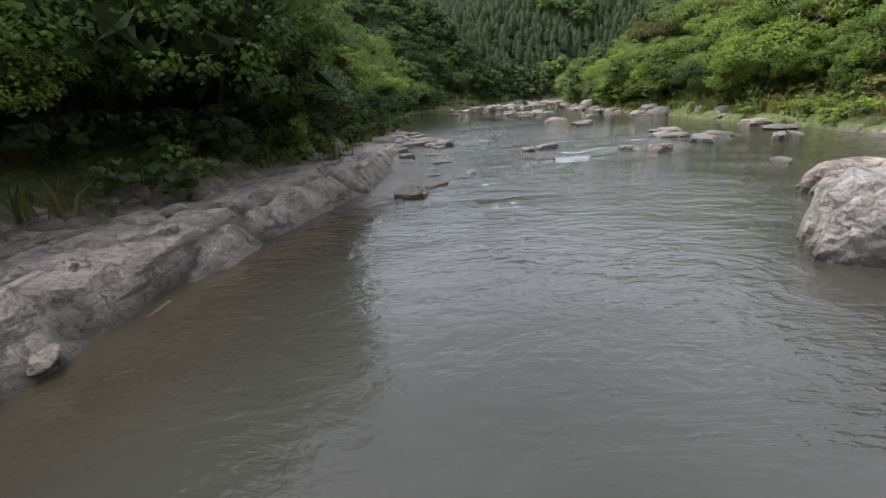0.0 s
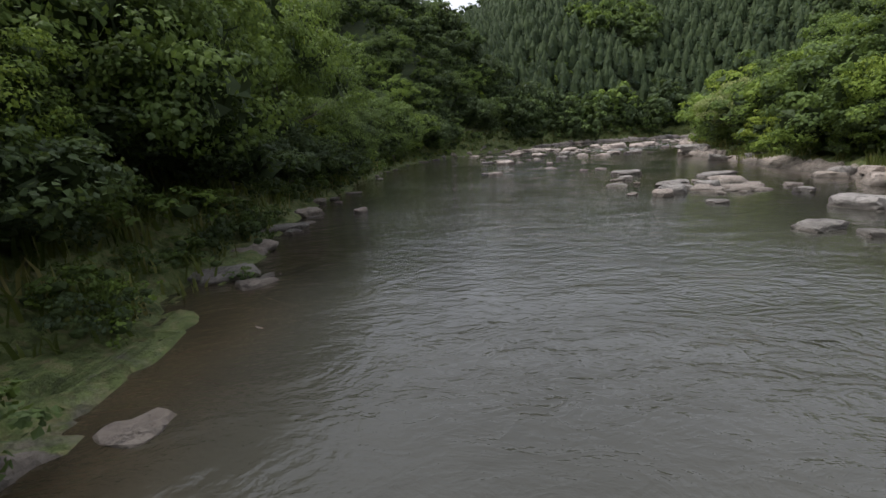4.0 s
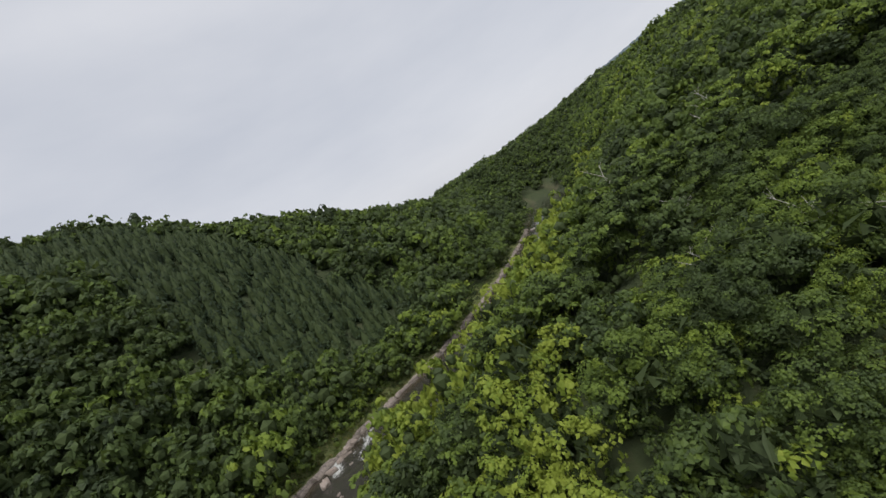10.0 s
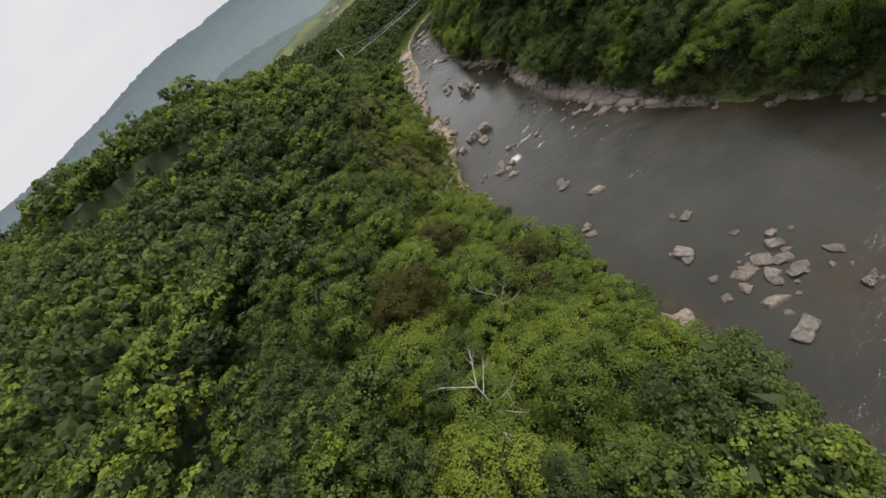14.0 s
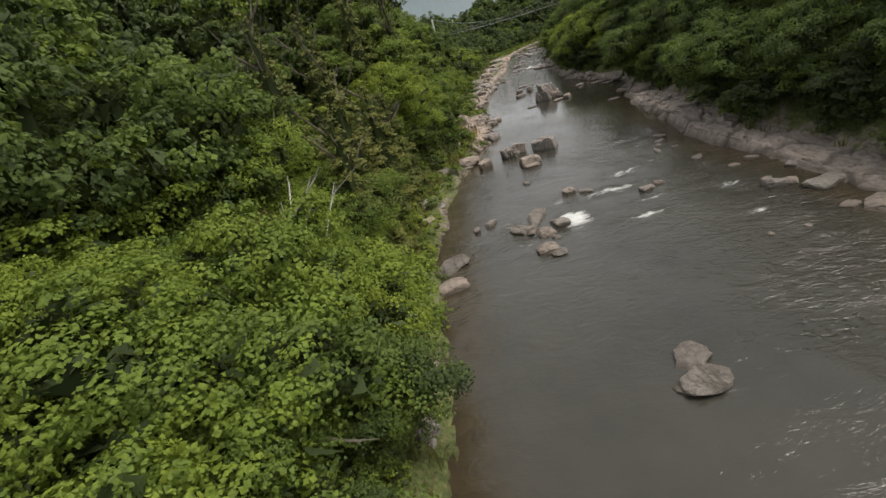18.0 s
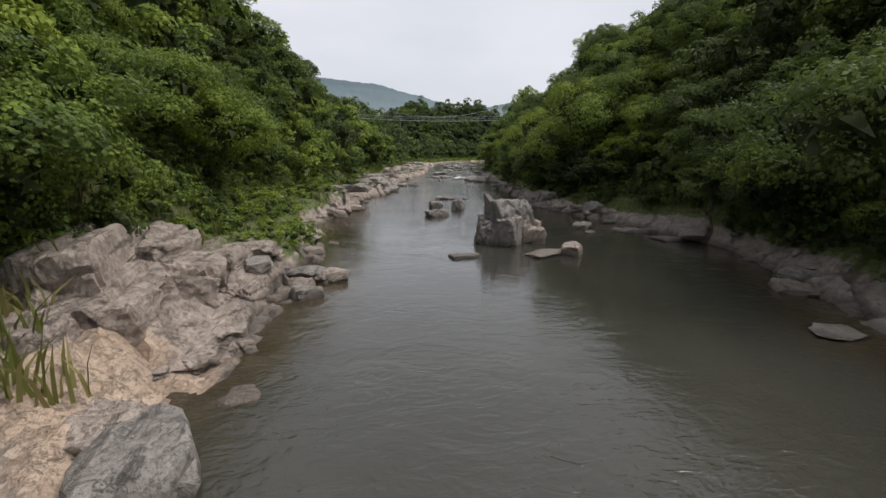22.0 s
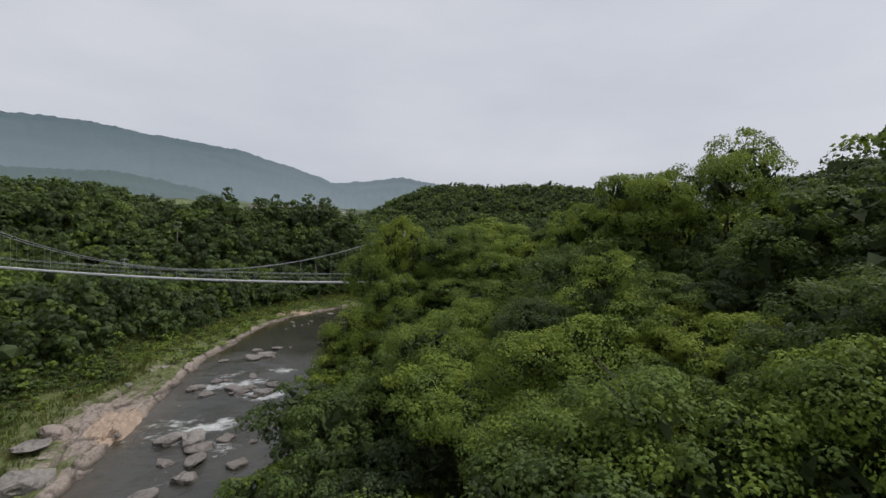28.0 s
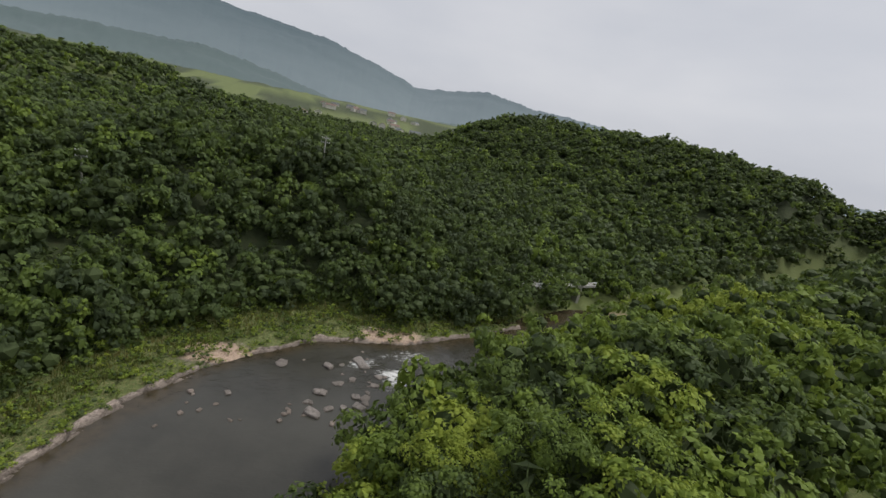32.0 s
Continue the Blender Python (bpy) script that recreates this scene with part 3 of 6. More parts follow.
keep = near_bank & (bd > -2.5) & (bd < bs + 2.6)
veg_w = np.interp(ba, [0, 8, 10, 18, 22, 24, 26, 31, 34, 46], [.95, .8, .55, .1, .15, .8, .95, .9, .75, .5])
veg_e = np.interp(ba, [0, 6, 9, 14, 16.6, 17.4, 19, 19.6, 21, 23, 26, 30, 32, 36, 45], [1.0, .9, .6, .46, .42, .8, .75, .3, .35, .85, .95, .8, .25, .5, .4])
veg = np.where(bw, veg_w, veg_e) + 0.45 * smooth(0.5, 1.1, bd / (bs + 0.5)) - np.where((~bw) & (ba > 20.8) & (ba < 27), 0.3, np.where(bw & (ba > 23.5) & (ba < 31.5), 0.1, 0.9)) * (1 - smooth(0.3, 1.4, bd))
# drifts of sand between the rocks: place and half sizes
sand_a = np.zeros(BX.shape)
for x0, y0, sx, sy in ((10.4, -6.2, 2.4, 2.8), (-20, -127, 3, 5), (-46, -178, 6, 3), (-12, -92, 2.2, 4), (17.5, 26, 1.5, 5), (-72, -184, 7, 3)):
    sand_a = np.maximum(sand_a, np.exp(-((BX - x0) / sx) ** 2 - ((BY - y0) / sy) ** 2))
bz = bz - sand_a * 0.12
veg = veg - sand_a * 0.8
bv = np.stack([BX, BY, bz], 1)
faces = grid_faces(shape[1], shape[0], keep)
for name, mask, text in (("rock_bank_west", bw, "pinkish grey bedrock shelf with cracks along the shaded bank"),
                         ("rock_bank_east", ~bw, "pinkish blocky bedrock shelf with grass along the river")):
    f = faces[mask[faces[:, 0]]]
    tv, tf, ta = trimmed(bv, f, [("veg", veg), ("joint", bj * (1 - sand_a)), ("sand", sand_a)])
    tagged(new(name, mesh_from(name, tv, tf, bank_grey if mask is bw else bank_warm, ta, True)), text, "rock bank", kind="structure")

# rapids: place, size across and along the stream, strength
RAPIDS = [(3.2, 21.4, 2.0, .4, 1.3), (5.6, 24.6, 2.8, .85, 1.3), (-0.9, 16.2, .35, .2, .5), (-1.7, 15.4, .4, .25, .8), (-2.3, 14.8, .7, .3, .85), (-2.9, 16.5, .35, .25, .9), (-2.2, 17.6, .35, .25, .9), (0.2, 20.5, .5, .3, .9), (9.2, 24.8, 1.6, 1.5, 1.2), (9.6, 27.4, 1.3, 1.6, 1.2), (13.6, 27.5, 1.4, 2.5, .95), (-2.0, 24.6, .6, .8, .5),
          (-0.8, 13.1, 1.5, .5, 1.35), (-4.0, 12.7, .5, 1.5, 1.35), (-0.6, 34.8, 1.4, 1.2, .8), (-0.3, 18, 3, 3, .5), (22, 133, 15, 14, .78), (4, 128, 8, 14, .7), (44, 152, 14, 12, .8),
          (70, 160, 14, 9, .9), (95, 138, 10, 12, .95), (112, 112, 8, 18, .95), (140, 70, 9, 26, .9), (172, 44, 10, 14, 1.0), (202, 20, 12, 14, .95), (-15, -72, 6, 8, .85), (-21, -100, 6, 12, .95), (-27, -122, 6, 9, 1.05),
          (-31, -136, 6, 8, .9), (-4, -24, 3, 4, .4), (0, 42, 5, 6, .45), (6, 52, 6, 7, .45), (-72, -174, 8, 7, .85), (4, 100, 8, 12, .42),
          (-0.8, 29.2, 1.3, .85, .98), (3.4, 27.8, 2.2, .4, .95), (6.4, 30, 2.5, .5, .9), (0.6, 33.5, 1.2, .5, 1.0), (0.2, 36, 1.2, .7, 1.0), (-0.2, 37.5, 1.0, .6, .9), 
          (2.4, 134.6, 4, 1.4, .85), (11, 130, 4, 2, .88), (12.6, 118, 4, 2, .82), (19, 143, 5, 2, .88), (13.9, 122, 3, 1.6, .8), (1.4, 130.8, 3, 1.4, .82), (28.6, 128, 5, 2, .88), (20, 126, 6, 2, .8), (33, 134, 5, 2, .85),
          (-15, -77, 2.5, 1.2, 1.1), (-20, -80.5, 3, 1.3, 1.15), (-35, -131, 3, 1.8, 1.2), (-37.7, -140, 2.6, 2, 1.2), (-29, -126, 2.6, 1.8, 1.2), (-66, -175, 4, 2.2, 1.1)]
wx, wy = np.arange(-130, 300, 0.55), np.arange(-200, 186, 0.55)
WX, WY = np.meshgrid(wx, wy)
wshape = WX.shape
WX, WY = WX.ravel(), WY.ravel()
ci = in_river(WX, WY)
pad = ci.reshape(wshape).copy()
for _ in range(6):
    pad[1:] |= pad[:-1]
    pad[:-1] |= pad[1:]
    pad[:, 1:] |= pad[:, :-1]
    pad[:, :-1] |= pad[:, 1:]
pad = pad.ravel()
wd = np.full(WX.shape, 9.0)
wd[pad] = -plan(WX[pad], WY[pad])[1]
foam_a = np.zeros(WX.shape)
for x0, y0, sx, sy, k in RAPIDS:
    foam_a = np.maximum(foam_a, k * np.exp(-((WX - x0) / sx) ** 2 - ((WY - y0) / sy) ** 2))
streak = 0.46 + fbm(WX * 0.6, WY * 1.3, 3.0, 3, 91) * 1.8
foam_v = np.clip(foam_a * streak * 1.25, 0, 1)
WZ = foam_a * (fbm(WX, WY, 2.2, 3, 15) * 0.75) + fbm(WX, WY * 0.5, 3.0, 2, 25) * 0.05
shallow = np.clip(1 - smooth(0.3, 3.2, wd + fbm(WX, WY, 6, 3, 35) * 3.0), 0, 1) + 0.7 * np.exp(-((WX - 8.5) / 4) ** 2 - ((WY - 80) / 4) ** 2)
shallow = np.clip(shallow * 0.8 + 0.35 * np.exp(-((WX - 16) / 6) ** 2 - ((WY - 108) / 14) ** 2), 0, 1)
chop = np.clip(0.05 + foam_a * 0.7 + 0.2 * (1 - 0.8 * smooth(36, 48, WY)) * (1 - 0.9 * smooth(-136, -152, WY)) * smooth(0.0, 0.25, fbm(WX, WY, 22, 2, 45)) + 0.14 * smooth(-18, -35, WY) * (1 - 0.9 * smooth(-136, -152, WY)) + (0.26 - 0.23 * smooth(36, 48, WY)) * smooth(2, 18, WY) * (1 - smooth(105, 125, WY)) + 0.15 * smooth(9, 2, WX) * smooth(40, 50, WY) * (1 - smooth(88, 100, WY)), 0, 1)
wv = np.stack([WX, WY, WZ], 1)
wf = grid_faces(wshape[1], wshape[0], pad)
tv, tf, ta = trimmed(wv, wf, [("foam", foam_v), ("shallow", shallow), ("chop", chop)])
tagged(new("water", mesh_from("water", tv, tf, water_mat, ta, False)), "murky olive river water with ripples and white rapids", "river", kind="structure")

# ---- far mountains and valley, a backdrop with haze painted on as glow ----
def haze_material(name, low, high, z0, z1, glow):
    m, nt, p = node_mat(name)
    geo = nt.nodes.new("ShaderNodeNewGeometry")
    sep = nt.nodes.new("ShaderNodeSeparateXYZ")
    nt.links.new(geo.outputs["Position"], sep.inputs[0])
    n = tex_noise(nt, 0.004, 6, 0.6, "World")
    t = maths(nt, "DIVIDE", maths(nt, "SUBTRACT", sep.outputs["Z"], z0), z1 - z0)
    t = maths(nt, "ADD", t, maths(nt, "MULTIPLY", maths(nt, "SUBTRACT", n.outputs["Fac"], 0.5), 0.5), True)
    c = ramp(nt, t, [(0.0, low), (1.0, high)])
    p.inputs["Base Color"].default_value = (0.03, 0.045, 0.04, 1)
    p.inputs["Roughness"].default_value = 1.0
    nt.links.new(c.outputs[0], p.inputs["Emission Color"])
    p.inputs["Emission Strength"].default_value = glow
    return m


def far_range(name, label, cx, cy, dist, table, foot, depth, material, seed, bump):
    az = np.radians(np.arange(table[0][0], table[-1][0] + 0.01, 0.25))
    el = np.interp(np.degrees(az), [a for a, _ in table], [b for _, b in table])
    rows = np.linspace(0, 1, 14)
    verts = []
    for r in rows:
        rad = dist - depth * (1 - r)
        crest = np.tan(np.radians(el)) * dist
        zz = foot + (crest - foot) * r ** 0.8
        x, y = cx + np.sin(az) * rad, cy + np.cos(az) * rad
        zz = zz + fbm(x, y, dist * 0.08, 4, seed) * bump * (0.35 + 0.65 * r) * (1 if r < 1 else 0.4) + fbm(x, y, dist * 0.004, 2, seed + 9) * bump * 0.25
        verts.append(np.stack([x, y, zz], 1))
    back = np.stack([cx + np.sin(az) * (dist + 200), cy + np.cos(az) * (dist + 200), np.full(len(az), foot)], 1)
    verts.append(back)
    v = np.concatenate(verts)
    return tagged(new(name, mesh_from(name, v, grid_faces(len(az), len(rows) + 1), material, (), False)), label, "mountains", kind="structure")


# painted haze: blue emission, paler at the foot and darker above
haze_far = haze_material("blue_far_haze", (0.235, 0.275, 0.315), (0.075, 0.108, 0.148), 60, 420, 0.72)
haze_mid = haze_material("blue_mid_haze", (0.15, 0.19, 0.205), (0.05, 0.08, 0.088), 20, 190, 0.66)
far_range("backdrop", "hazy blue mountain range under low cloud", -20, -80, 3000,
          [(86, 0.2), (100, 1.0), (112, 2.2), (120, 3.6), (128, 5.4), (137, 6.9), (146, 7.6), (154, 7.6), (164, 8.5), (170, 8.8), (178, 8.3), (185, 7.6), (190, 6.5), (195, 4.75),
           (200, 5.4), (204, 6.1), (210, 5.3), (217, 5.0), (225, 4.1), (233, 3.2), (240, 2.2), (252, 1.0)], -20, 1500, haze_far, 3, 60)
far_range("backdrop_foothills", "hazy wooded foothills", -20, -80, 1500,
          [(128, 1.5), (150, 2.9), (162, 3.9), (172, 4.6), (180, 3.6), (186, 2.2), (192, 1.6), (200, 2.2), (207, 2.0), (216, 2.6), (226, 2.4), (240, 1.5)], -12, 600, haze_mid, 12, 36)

# ---- plants: leaf clumps on lobes ----
bm = bmesh.new()
bmesh.ops.create_icosphere(bm, subdivisions=1, radius=1)
ICO_V = np.array([q.co[:] for q in bm.verts])
ICO_F = np.array([[q.index for q in f.verts] for f in bm.faces])
bm.free()
bm = bmesh.new()
bmesh.ops.create_icosphere(bm, subdivisions=2, radius=1)
ICO2_V = np.array([q.co[:] for q in bm.verts])
ICO2_F = np.array([[q.index for q in f.verts] for f in bm.faces])
bm.free()


def unit(a):
    return a / np.maximum(np.linalg.norm(a, axis=1, keepdims=True), 1e-9)


def kites(rng, pos, nrm, size):
    """One folded leaf clump at each place."""
    n = len(pos)
    t = unit(np.cross(nrm, rng.normal(size=(n, 3))))
    b = np.cross(nrm, t)
    s = size[:, None]
    k = rng.uniform(0.35, 0.6, (n, 1))
    v = np.stack([pos - t * s * 0.5, pos + b * s * k - nrm * s * 0.18, pos + t * s * 0.6 - nrm * s * 0.1, pos - b * s * k - nrm * s * 0.18], 1)
    return v.reshape(-1, 3), np.arange(4 * n).reshape(n, 4)


def broadleaf(seed, R, H, n, leaf, lobes=9, flat=0.75, core=0.8, clump=0.16, each=26):
    """A crown from z = 0 to H: lobes of foliage, on each lobe many leafy sprays, with a shade-dark core in the gaps
    between them.
    """
    rng = np.random.default_rng(seed)
    a = rng.uniform(0, 2 * np.pi, lobes)
    rad = R * np.sqrt(rng.uniform(0.02, 0.56, lobes))
    zz = H * (0.82 - 0.5 * (rad / R) ** 1.3 - rng.uniform(0, 0.34, lobes))
    c = np.stack([rad * np.cos(a), rad * np.sin(a), zz], 1)
    r = R * rng.uniform(0.28, 0.48, lobes)
    m = max(5, n // each)
    pick = rng.choice(lobes, m * 3, p=r ** 2 / (r ** 2).sum())
    d = unit(rng.normal(size=(m * 3, 3)) + (0, 0, 0.4))
    pos = c[pick] + d * (r[pick] * rng.uniform(0.8, 1.12, m * 3))[:, None] * (1, 1, flat)
    inner = np.zeros(m * 3, bool)
    for k in range(lobes):
        inner |= (pick != k) & (np.linalg.norm((pos - c[k]) / (1, 1, flat), axis=1) < r[k] * 0.85)
    pos, d = pos[~inner][:m], d[~inner][:m]
    m = len(pos)
    rc = R * clump * rng.uniform(0.6, 1.4, m)
    shade = np.clip(rng.normal(0, 0.6, m), -1, 1)
    own = rng.choice(m, n, p=rc ** 2 / (rc ** 2).sum())
    e = unit(rng.normal(size=(n, 3)) + d[own] * 0.8 + (0, 0, 0.5))
    at = pos[own] + e * (rc[own] * rng.uniform(0.6, 1.08, n))[:, None] * (1, 1, 0.6)
    nrm = unit(e * 0.9 + (0, 0, 0.3) + rng.normal(size=e.shape) * 0.38)
    v, q = kites(rng, at, nrm, leaf * rng.uniform(0.6, 1.35, n))
    tone = np.repeat(shade[own], 4)
    # inner triangles take the dark core colour that plays shade between sprays
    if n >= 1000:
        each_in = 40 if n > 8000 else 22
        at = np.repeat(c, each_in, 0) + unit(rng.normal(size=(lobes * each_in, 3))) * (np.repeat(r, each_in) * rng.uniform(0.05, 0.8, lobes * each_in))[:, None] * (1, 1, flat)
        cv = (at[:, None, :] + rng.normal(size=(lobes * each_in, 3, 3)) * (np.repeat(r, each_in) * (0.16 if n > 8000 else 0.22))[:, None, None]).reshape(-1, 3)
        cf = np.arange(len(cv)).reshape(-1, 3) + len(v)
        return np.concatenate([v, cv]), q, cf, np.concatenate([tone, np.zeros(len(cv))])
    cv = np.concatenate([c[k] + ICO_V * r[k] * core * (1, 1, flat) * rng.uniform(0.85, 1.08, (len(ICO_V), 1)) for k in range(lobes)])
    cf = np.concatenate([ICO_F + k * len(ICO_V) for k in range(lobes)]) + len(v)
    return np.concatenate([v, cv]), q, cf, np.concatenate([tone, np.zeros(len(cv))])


def layered(seed, R, H, n, leaf):
    """A tall conifer: tiers of drooping flat boughs round one stem."""
    rng = np.random.default_rng(seed)
    boughs = 64
    u = (np.arange(boughs) + rng.uniform(0, 1, boughs)) / boughs
    turn0 = np.arange(boughs) * 2.4 + rng.uniform(-.4, .4, boughs)
    reach = R * (1 - u * 0.93) ** 0.75 * rng.uniform(0.7, 1.1, boughs)
    own = rng.choice(boughs, n, p=reach ** 1.6 / (reach ** 1.6).sum())
    f = np.sqrt(rng.uniform(0.02, 1, n))
    side = rng.normal(0, 0.3, n) * (0.35 + 0.65 * f)
    ang = turn0[own] + side
    z = H * (0.05 + 0.95 * u[own]) - f ** 1.7 * reach[own] * 0.33 + rng.normal(0, 0.07, n)
    at = np.stack([np.cos(ang) * f * reach[own], np.sin(ang) * f * reach[own], z], 1)
    nrm = unit(np.stack([np.cos(ang) * .35, np.sin(ang) * .35, np.ones(n)], 1) + rng.normal(size=(n, 3)) * 0.4)
    v, q = kites(rng, at, nrm, leaf * rng.uniform(0.6, 1.35, n))
    shade = np.clip(rng.normal(0, 0.6, boughs), -1, 1)
    k = 7
    ring = np.arange(k) * 2 * np.pi / k
    # dark cone inside stands for shade round the stem
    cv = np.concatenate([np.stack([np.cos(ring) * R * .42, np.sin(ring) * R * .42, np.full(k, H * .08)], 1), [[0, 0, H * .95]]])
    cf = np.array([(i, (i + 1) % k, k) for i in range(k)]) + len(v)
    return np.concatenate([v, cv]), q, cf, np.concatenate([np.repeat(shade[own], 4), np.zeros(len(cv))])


def cedar(seed, R, H, n, leaf):
    rng = np.random.default_rng(seed)
    u = 1 - np.sqrt(rng.uniform(0.0, 0.97, n))
    z = H * (0.06 + 0.94 * u)
    a = rng.uniform(0, 2 * np.pi, n)
    lump = 1 + 0.22 * np.sin(a * 3 + z * 1.3 + seed)
    rad = R * (1 - u) ** 0.36 * lump * rng.uniform(0.78, 1.1, n)
    pos = np.stack([rad * np.cos(a), rad * np.sin(a), z], 1)
    nrm = unit(np.stack([np.cos(a), np.sin(a), np.full(n, 0.75)], 1) + rng.normal(size=(n, 3)) * 0.4)
    v, q = kites(rng, pos, nrm, leaf * (0.55 + 0.6 * (1 - u)) * rng.uniform(0.7, 1.25, n))
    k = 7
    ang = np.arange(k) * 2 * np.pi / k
    # rings of a dark inner cone, shade put in as colour
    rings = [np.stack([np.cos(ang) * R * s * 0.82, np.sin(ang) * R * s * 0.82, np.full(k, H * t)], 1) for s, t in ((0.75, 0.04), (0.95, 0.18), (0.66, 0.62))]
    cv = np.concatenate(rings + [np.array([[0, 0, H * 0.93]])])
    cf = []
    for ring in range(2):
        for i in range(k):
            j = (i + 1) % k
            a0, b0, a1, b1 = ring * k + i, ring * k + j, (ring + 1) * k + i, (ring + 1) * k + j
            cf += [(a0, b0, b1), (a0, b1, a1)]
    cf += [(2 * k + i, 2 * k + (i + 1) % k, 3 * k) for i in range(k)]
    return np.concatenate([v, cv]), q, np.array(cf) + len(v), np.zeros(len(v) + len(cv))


def planted(name, label, kinds, spots, material, category):
    """Many plants joined into one object. spots: x, y, z, scale, height scale, turn, kind, tint."""
    vs, qs, ts, tint, base = [], [], [], [], 0
    for x, y, z, s, h, turn, kind, hue in spots:
        v, q, t, tone = kinds[int(kind) % len(kinds)]
        c, w = math.cos(turn), math.sin(turn)
        vs.append(np.stack([x + s * (v[:, 0] * c - v[:, 1] * w), y + s * (v[:, 0] * w + v[:, 1] * c), z + h * v[:, 2]], 1).astype(np.float32))
        qs.append(q + base)
        ts.append(t + base)
        tint.append((hue + 0.2 * tone).astype(np.float32))
        base += len(v)
    if not vs:
        return None
    me = mesh_from(name, np.concatenate(vs), [np.concatenate(qs), np.concatenate(ts)], material, [("tint", np.concatenate(tint))], core=shade_core)
    return tagged(new(name, me), label, category, kind="stuff")


def trunk_mesh(name, seed, H, radius, material, limbs=5, bare=False):
    rng = random.Random(seed)
    bm = bmesh.new()
    pts = [Vector((0, 0, -0.8))]
    for k in range(1, 5):
        pts.append(Vector((rng.uniform(-.25, .25) * k * 0.5, rng.uniform(-.25, .25) * k * 0.5, H * k / 4)))
    for k in range(4):
        add_tube(bm, pts[k], pts[k + 1], radius * (1 - k * 0.21), radius * (1 - (k + 1) * 0.21), 7)
    for k in range(limbs):
        t = rng.uniform(0.45, 0.95)
        b = pts[1].lerp(pts[4], (t * 4 - 1) / 3)
        a = k * 2.4 + rng.uniform(-.5, .5)
        ln = H * rng.uniform(0.25, 0.42)
        e = b + Vector((math.cos(a) * ln, math.sin(a) * ln, ln * rng.uniform(0.35, 0.9)))
        add_tube(bm, b, e, radius * 0.38, radius * 0.1, 5)
        for j in range(3 if bare else 1):
            f = b.lerp(e, rng.uniform(0.45, 0.85))
            a2 = a + rng.uniform(-1.1, 1.1)
            l2 = ln * rng.uniform(0.3, 0.55)
            add_tube(bm, f, f + Vector((math.cos(a2) * l2, math.sin(a2) * l2, l2 * rng.uniform(0.2, 1.0))), radius * 0.16, radius * 0.04, 4)
    return bm_mesh(name, bm, material)


rng = np.random.default_rng(11)
# where trees stand: a jittered grid over the plan
def spots_grid(x0, x1, y0, y1, step, seed, loose=0.38):
    r = np.random.default_rng(seed)
    x, y = np.meshgrid(np.arange(x0, x1, step), np.arange(y0, y1, step))
    x = (x + np.where((np.arange(x.shape[0]) % 2)[:, None] == 0, 0, step / 2)).ravel()
    y = y.ravel()
    x, y = x + r.uniform(-loose, loose, x.shape) * step, y + r.uniform(-loose, loose, y.shape) * step
    z, d, shelf, west, along = plan(x, y)
    return x, y, z, d, shelf, west, along


# the airy line along the valley, from which the nearest plants are told
VALLEY = [(-2, 0, 3), (0, 27, 2), (-4, 80, 9), (-2, 111, 19), (4, 122, 23), (13, 127, 30), (21, 126, 36), (27, 119, 39), (30, 109, 40), (26, 78, 27), (18, 56, 14), (12, 32, 5), (6, 3, 5), (-1, -23, 9), (-7, -35, 12), (-13, -46, 16), (-39, -96, 30), (-51, -120, 34)]


def path_gap(x, y, z):
    """How near a place lies to the airy line."""
    best = np.full(np.shape(x), 1e9)
    for a, b in zip(VALLEY[:-1], VALLEY[1:]):
        a, b = np.array(a), np.array(b)
        for t in np.linspace(0, 1, 9):
            q = a + (b - a) * t
            best = np.minimum(best, np.sqrt((x - q[0]) ** 2 + (y - q[1]) ** 2 + (z - q[2]) ** 2))
    return best


near_kinds = [broadleaf(100 + k, 3.1 + 0.25 * (k % 4), 5.2 + 0.6 * (k % 3), 14500, 0.112, 11 + k % 4, 0.5 + 0.08 * (k % 4), 0.44, 0.19, 95) for k in range(8)]
mid_kinds = [broadleaf(200 + k, 3.3, 5.6, 1000, 0.33, 10, 0.62, 0.48, 0.23, 26) for k in range(6)]
edge_kinds = [broadleaf(230 + k, 3.3, 5.6, 4600, 0.172, 11, 0.6, 0.42, 0.2, 60) for k in range(5)]
fair_kinds = [broadleaf(250 + k, 3.3, 5.6, 420, 0.46, 8, 0.65, 0.56, 0.25, 18) for k in range(5)]
infill_kinds = [broadleaf(600 + k, 2.0, 2.4, 70, 0.46, 3, 0.75, 0.62, 0.28, 10) for k in range(4)]
under_kinds = [broadleaf(620 + k, 2.0, 2.4, 290, 0.25, 4, 0.75, 0.48, 0.24, 18) for k in range(4)]
low_kinds = [broadleaf(300 + k, 3.4, 5.8, 380, 0.5, 7, 0.68, 0.58, 0.25, 18) for k in range(4)]
cedar_kinds = [cedar(400 + k, 1.75, 7.4, 110, 0.62) for k in range(5)]
vlow_kinds = [broadleaf(350 + k, 3.5, 5.5, 120, 0.78, 5, 0.7, 0.62, 0.27, 10) for k in range(3)]
leafy_kinds = [broadleaf(520 + k, 1.2, 1.5, 580, 0.1, 5, 0.75, 0.45, 0.2, 22) for k in range(4)]
bush_kinds = [broadleaf(500 + k, 1.2, 1.5, 170, 0.175, 3, 0.75, 0.48, 0.26, 14) for k in range(4)]
pine_kinds = [layered(700 + k, 3.0, 12.0, 6500, 0.2) for k in range(2)]

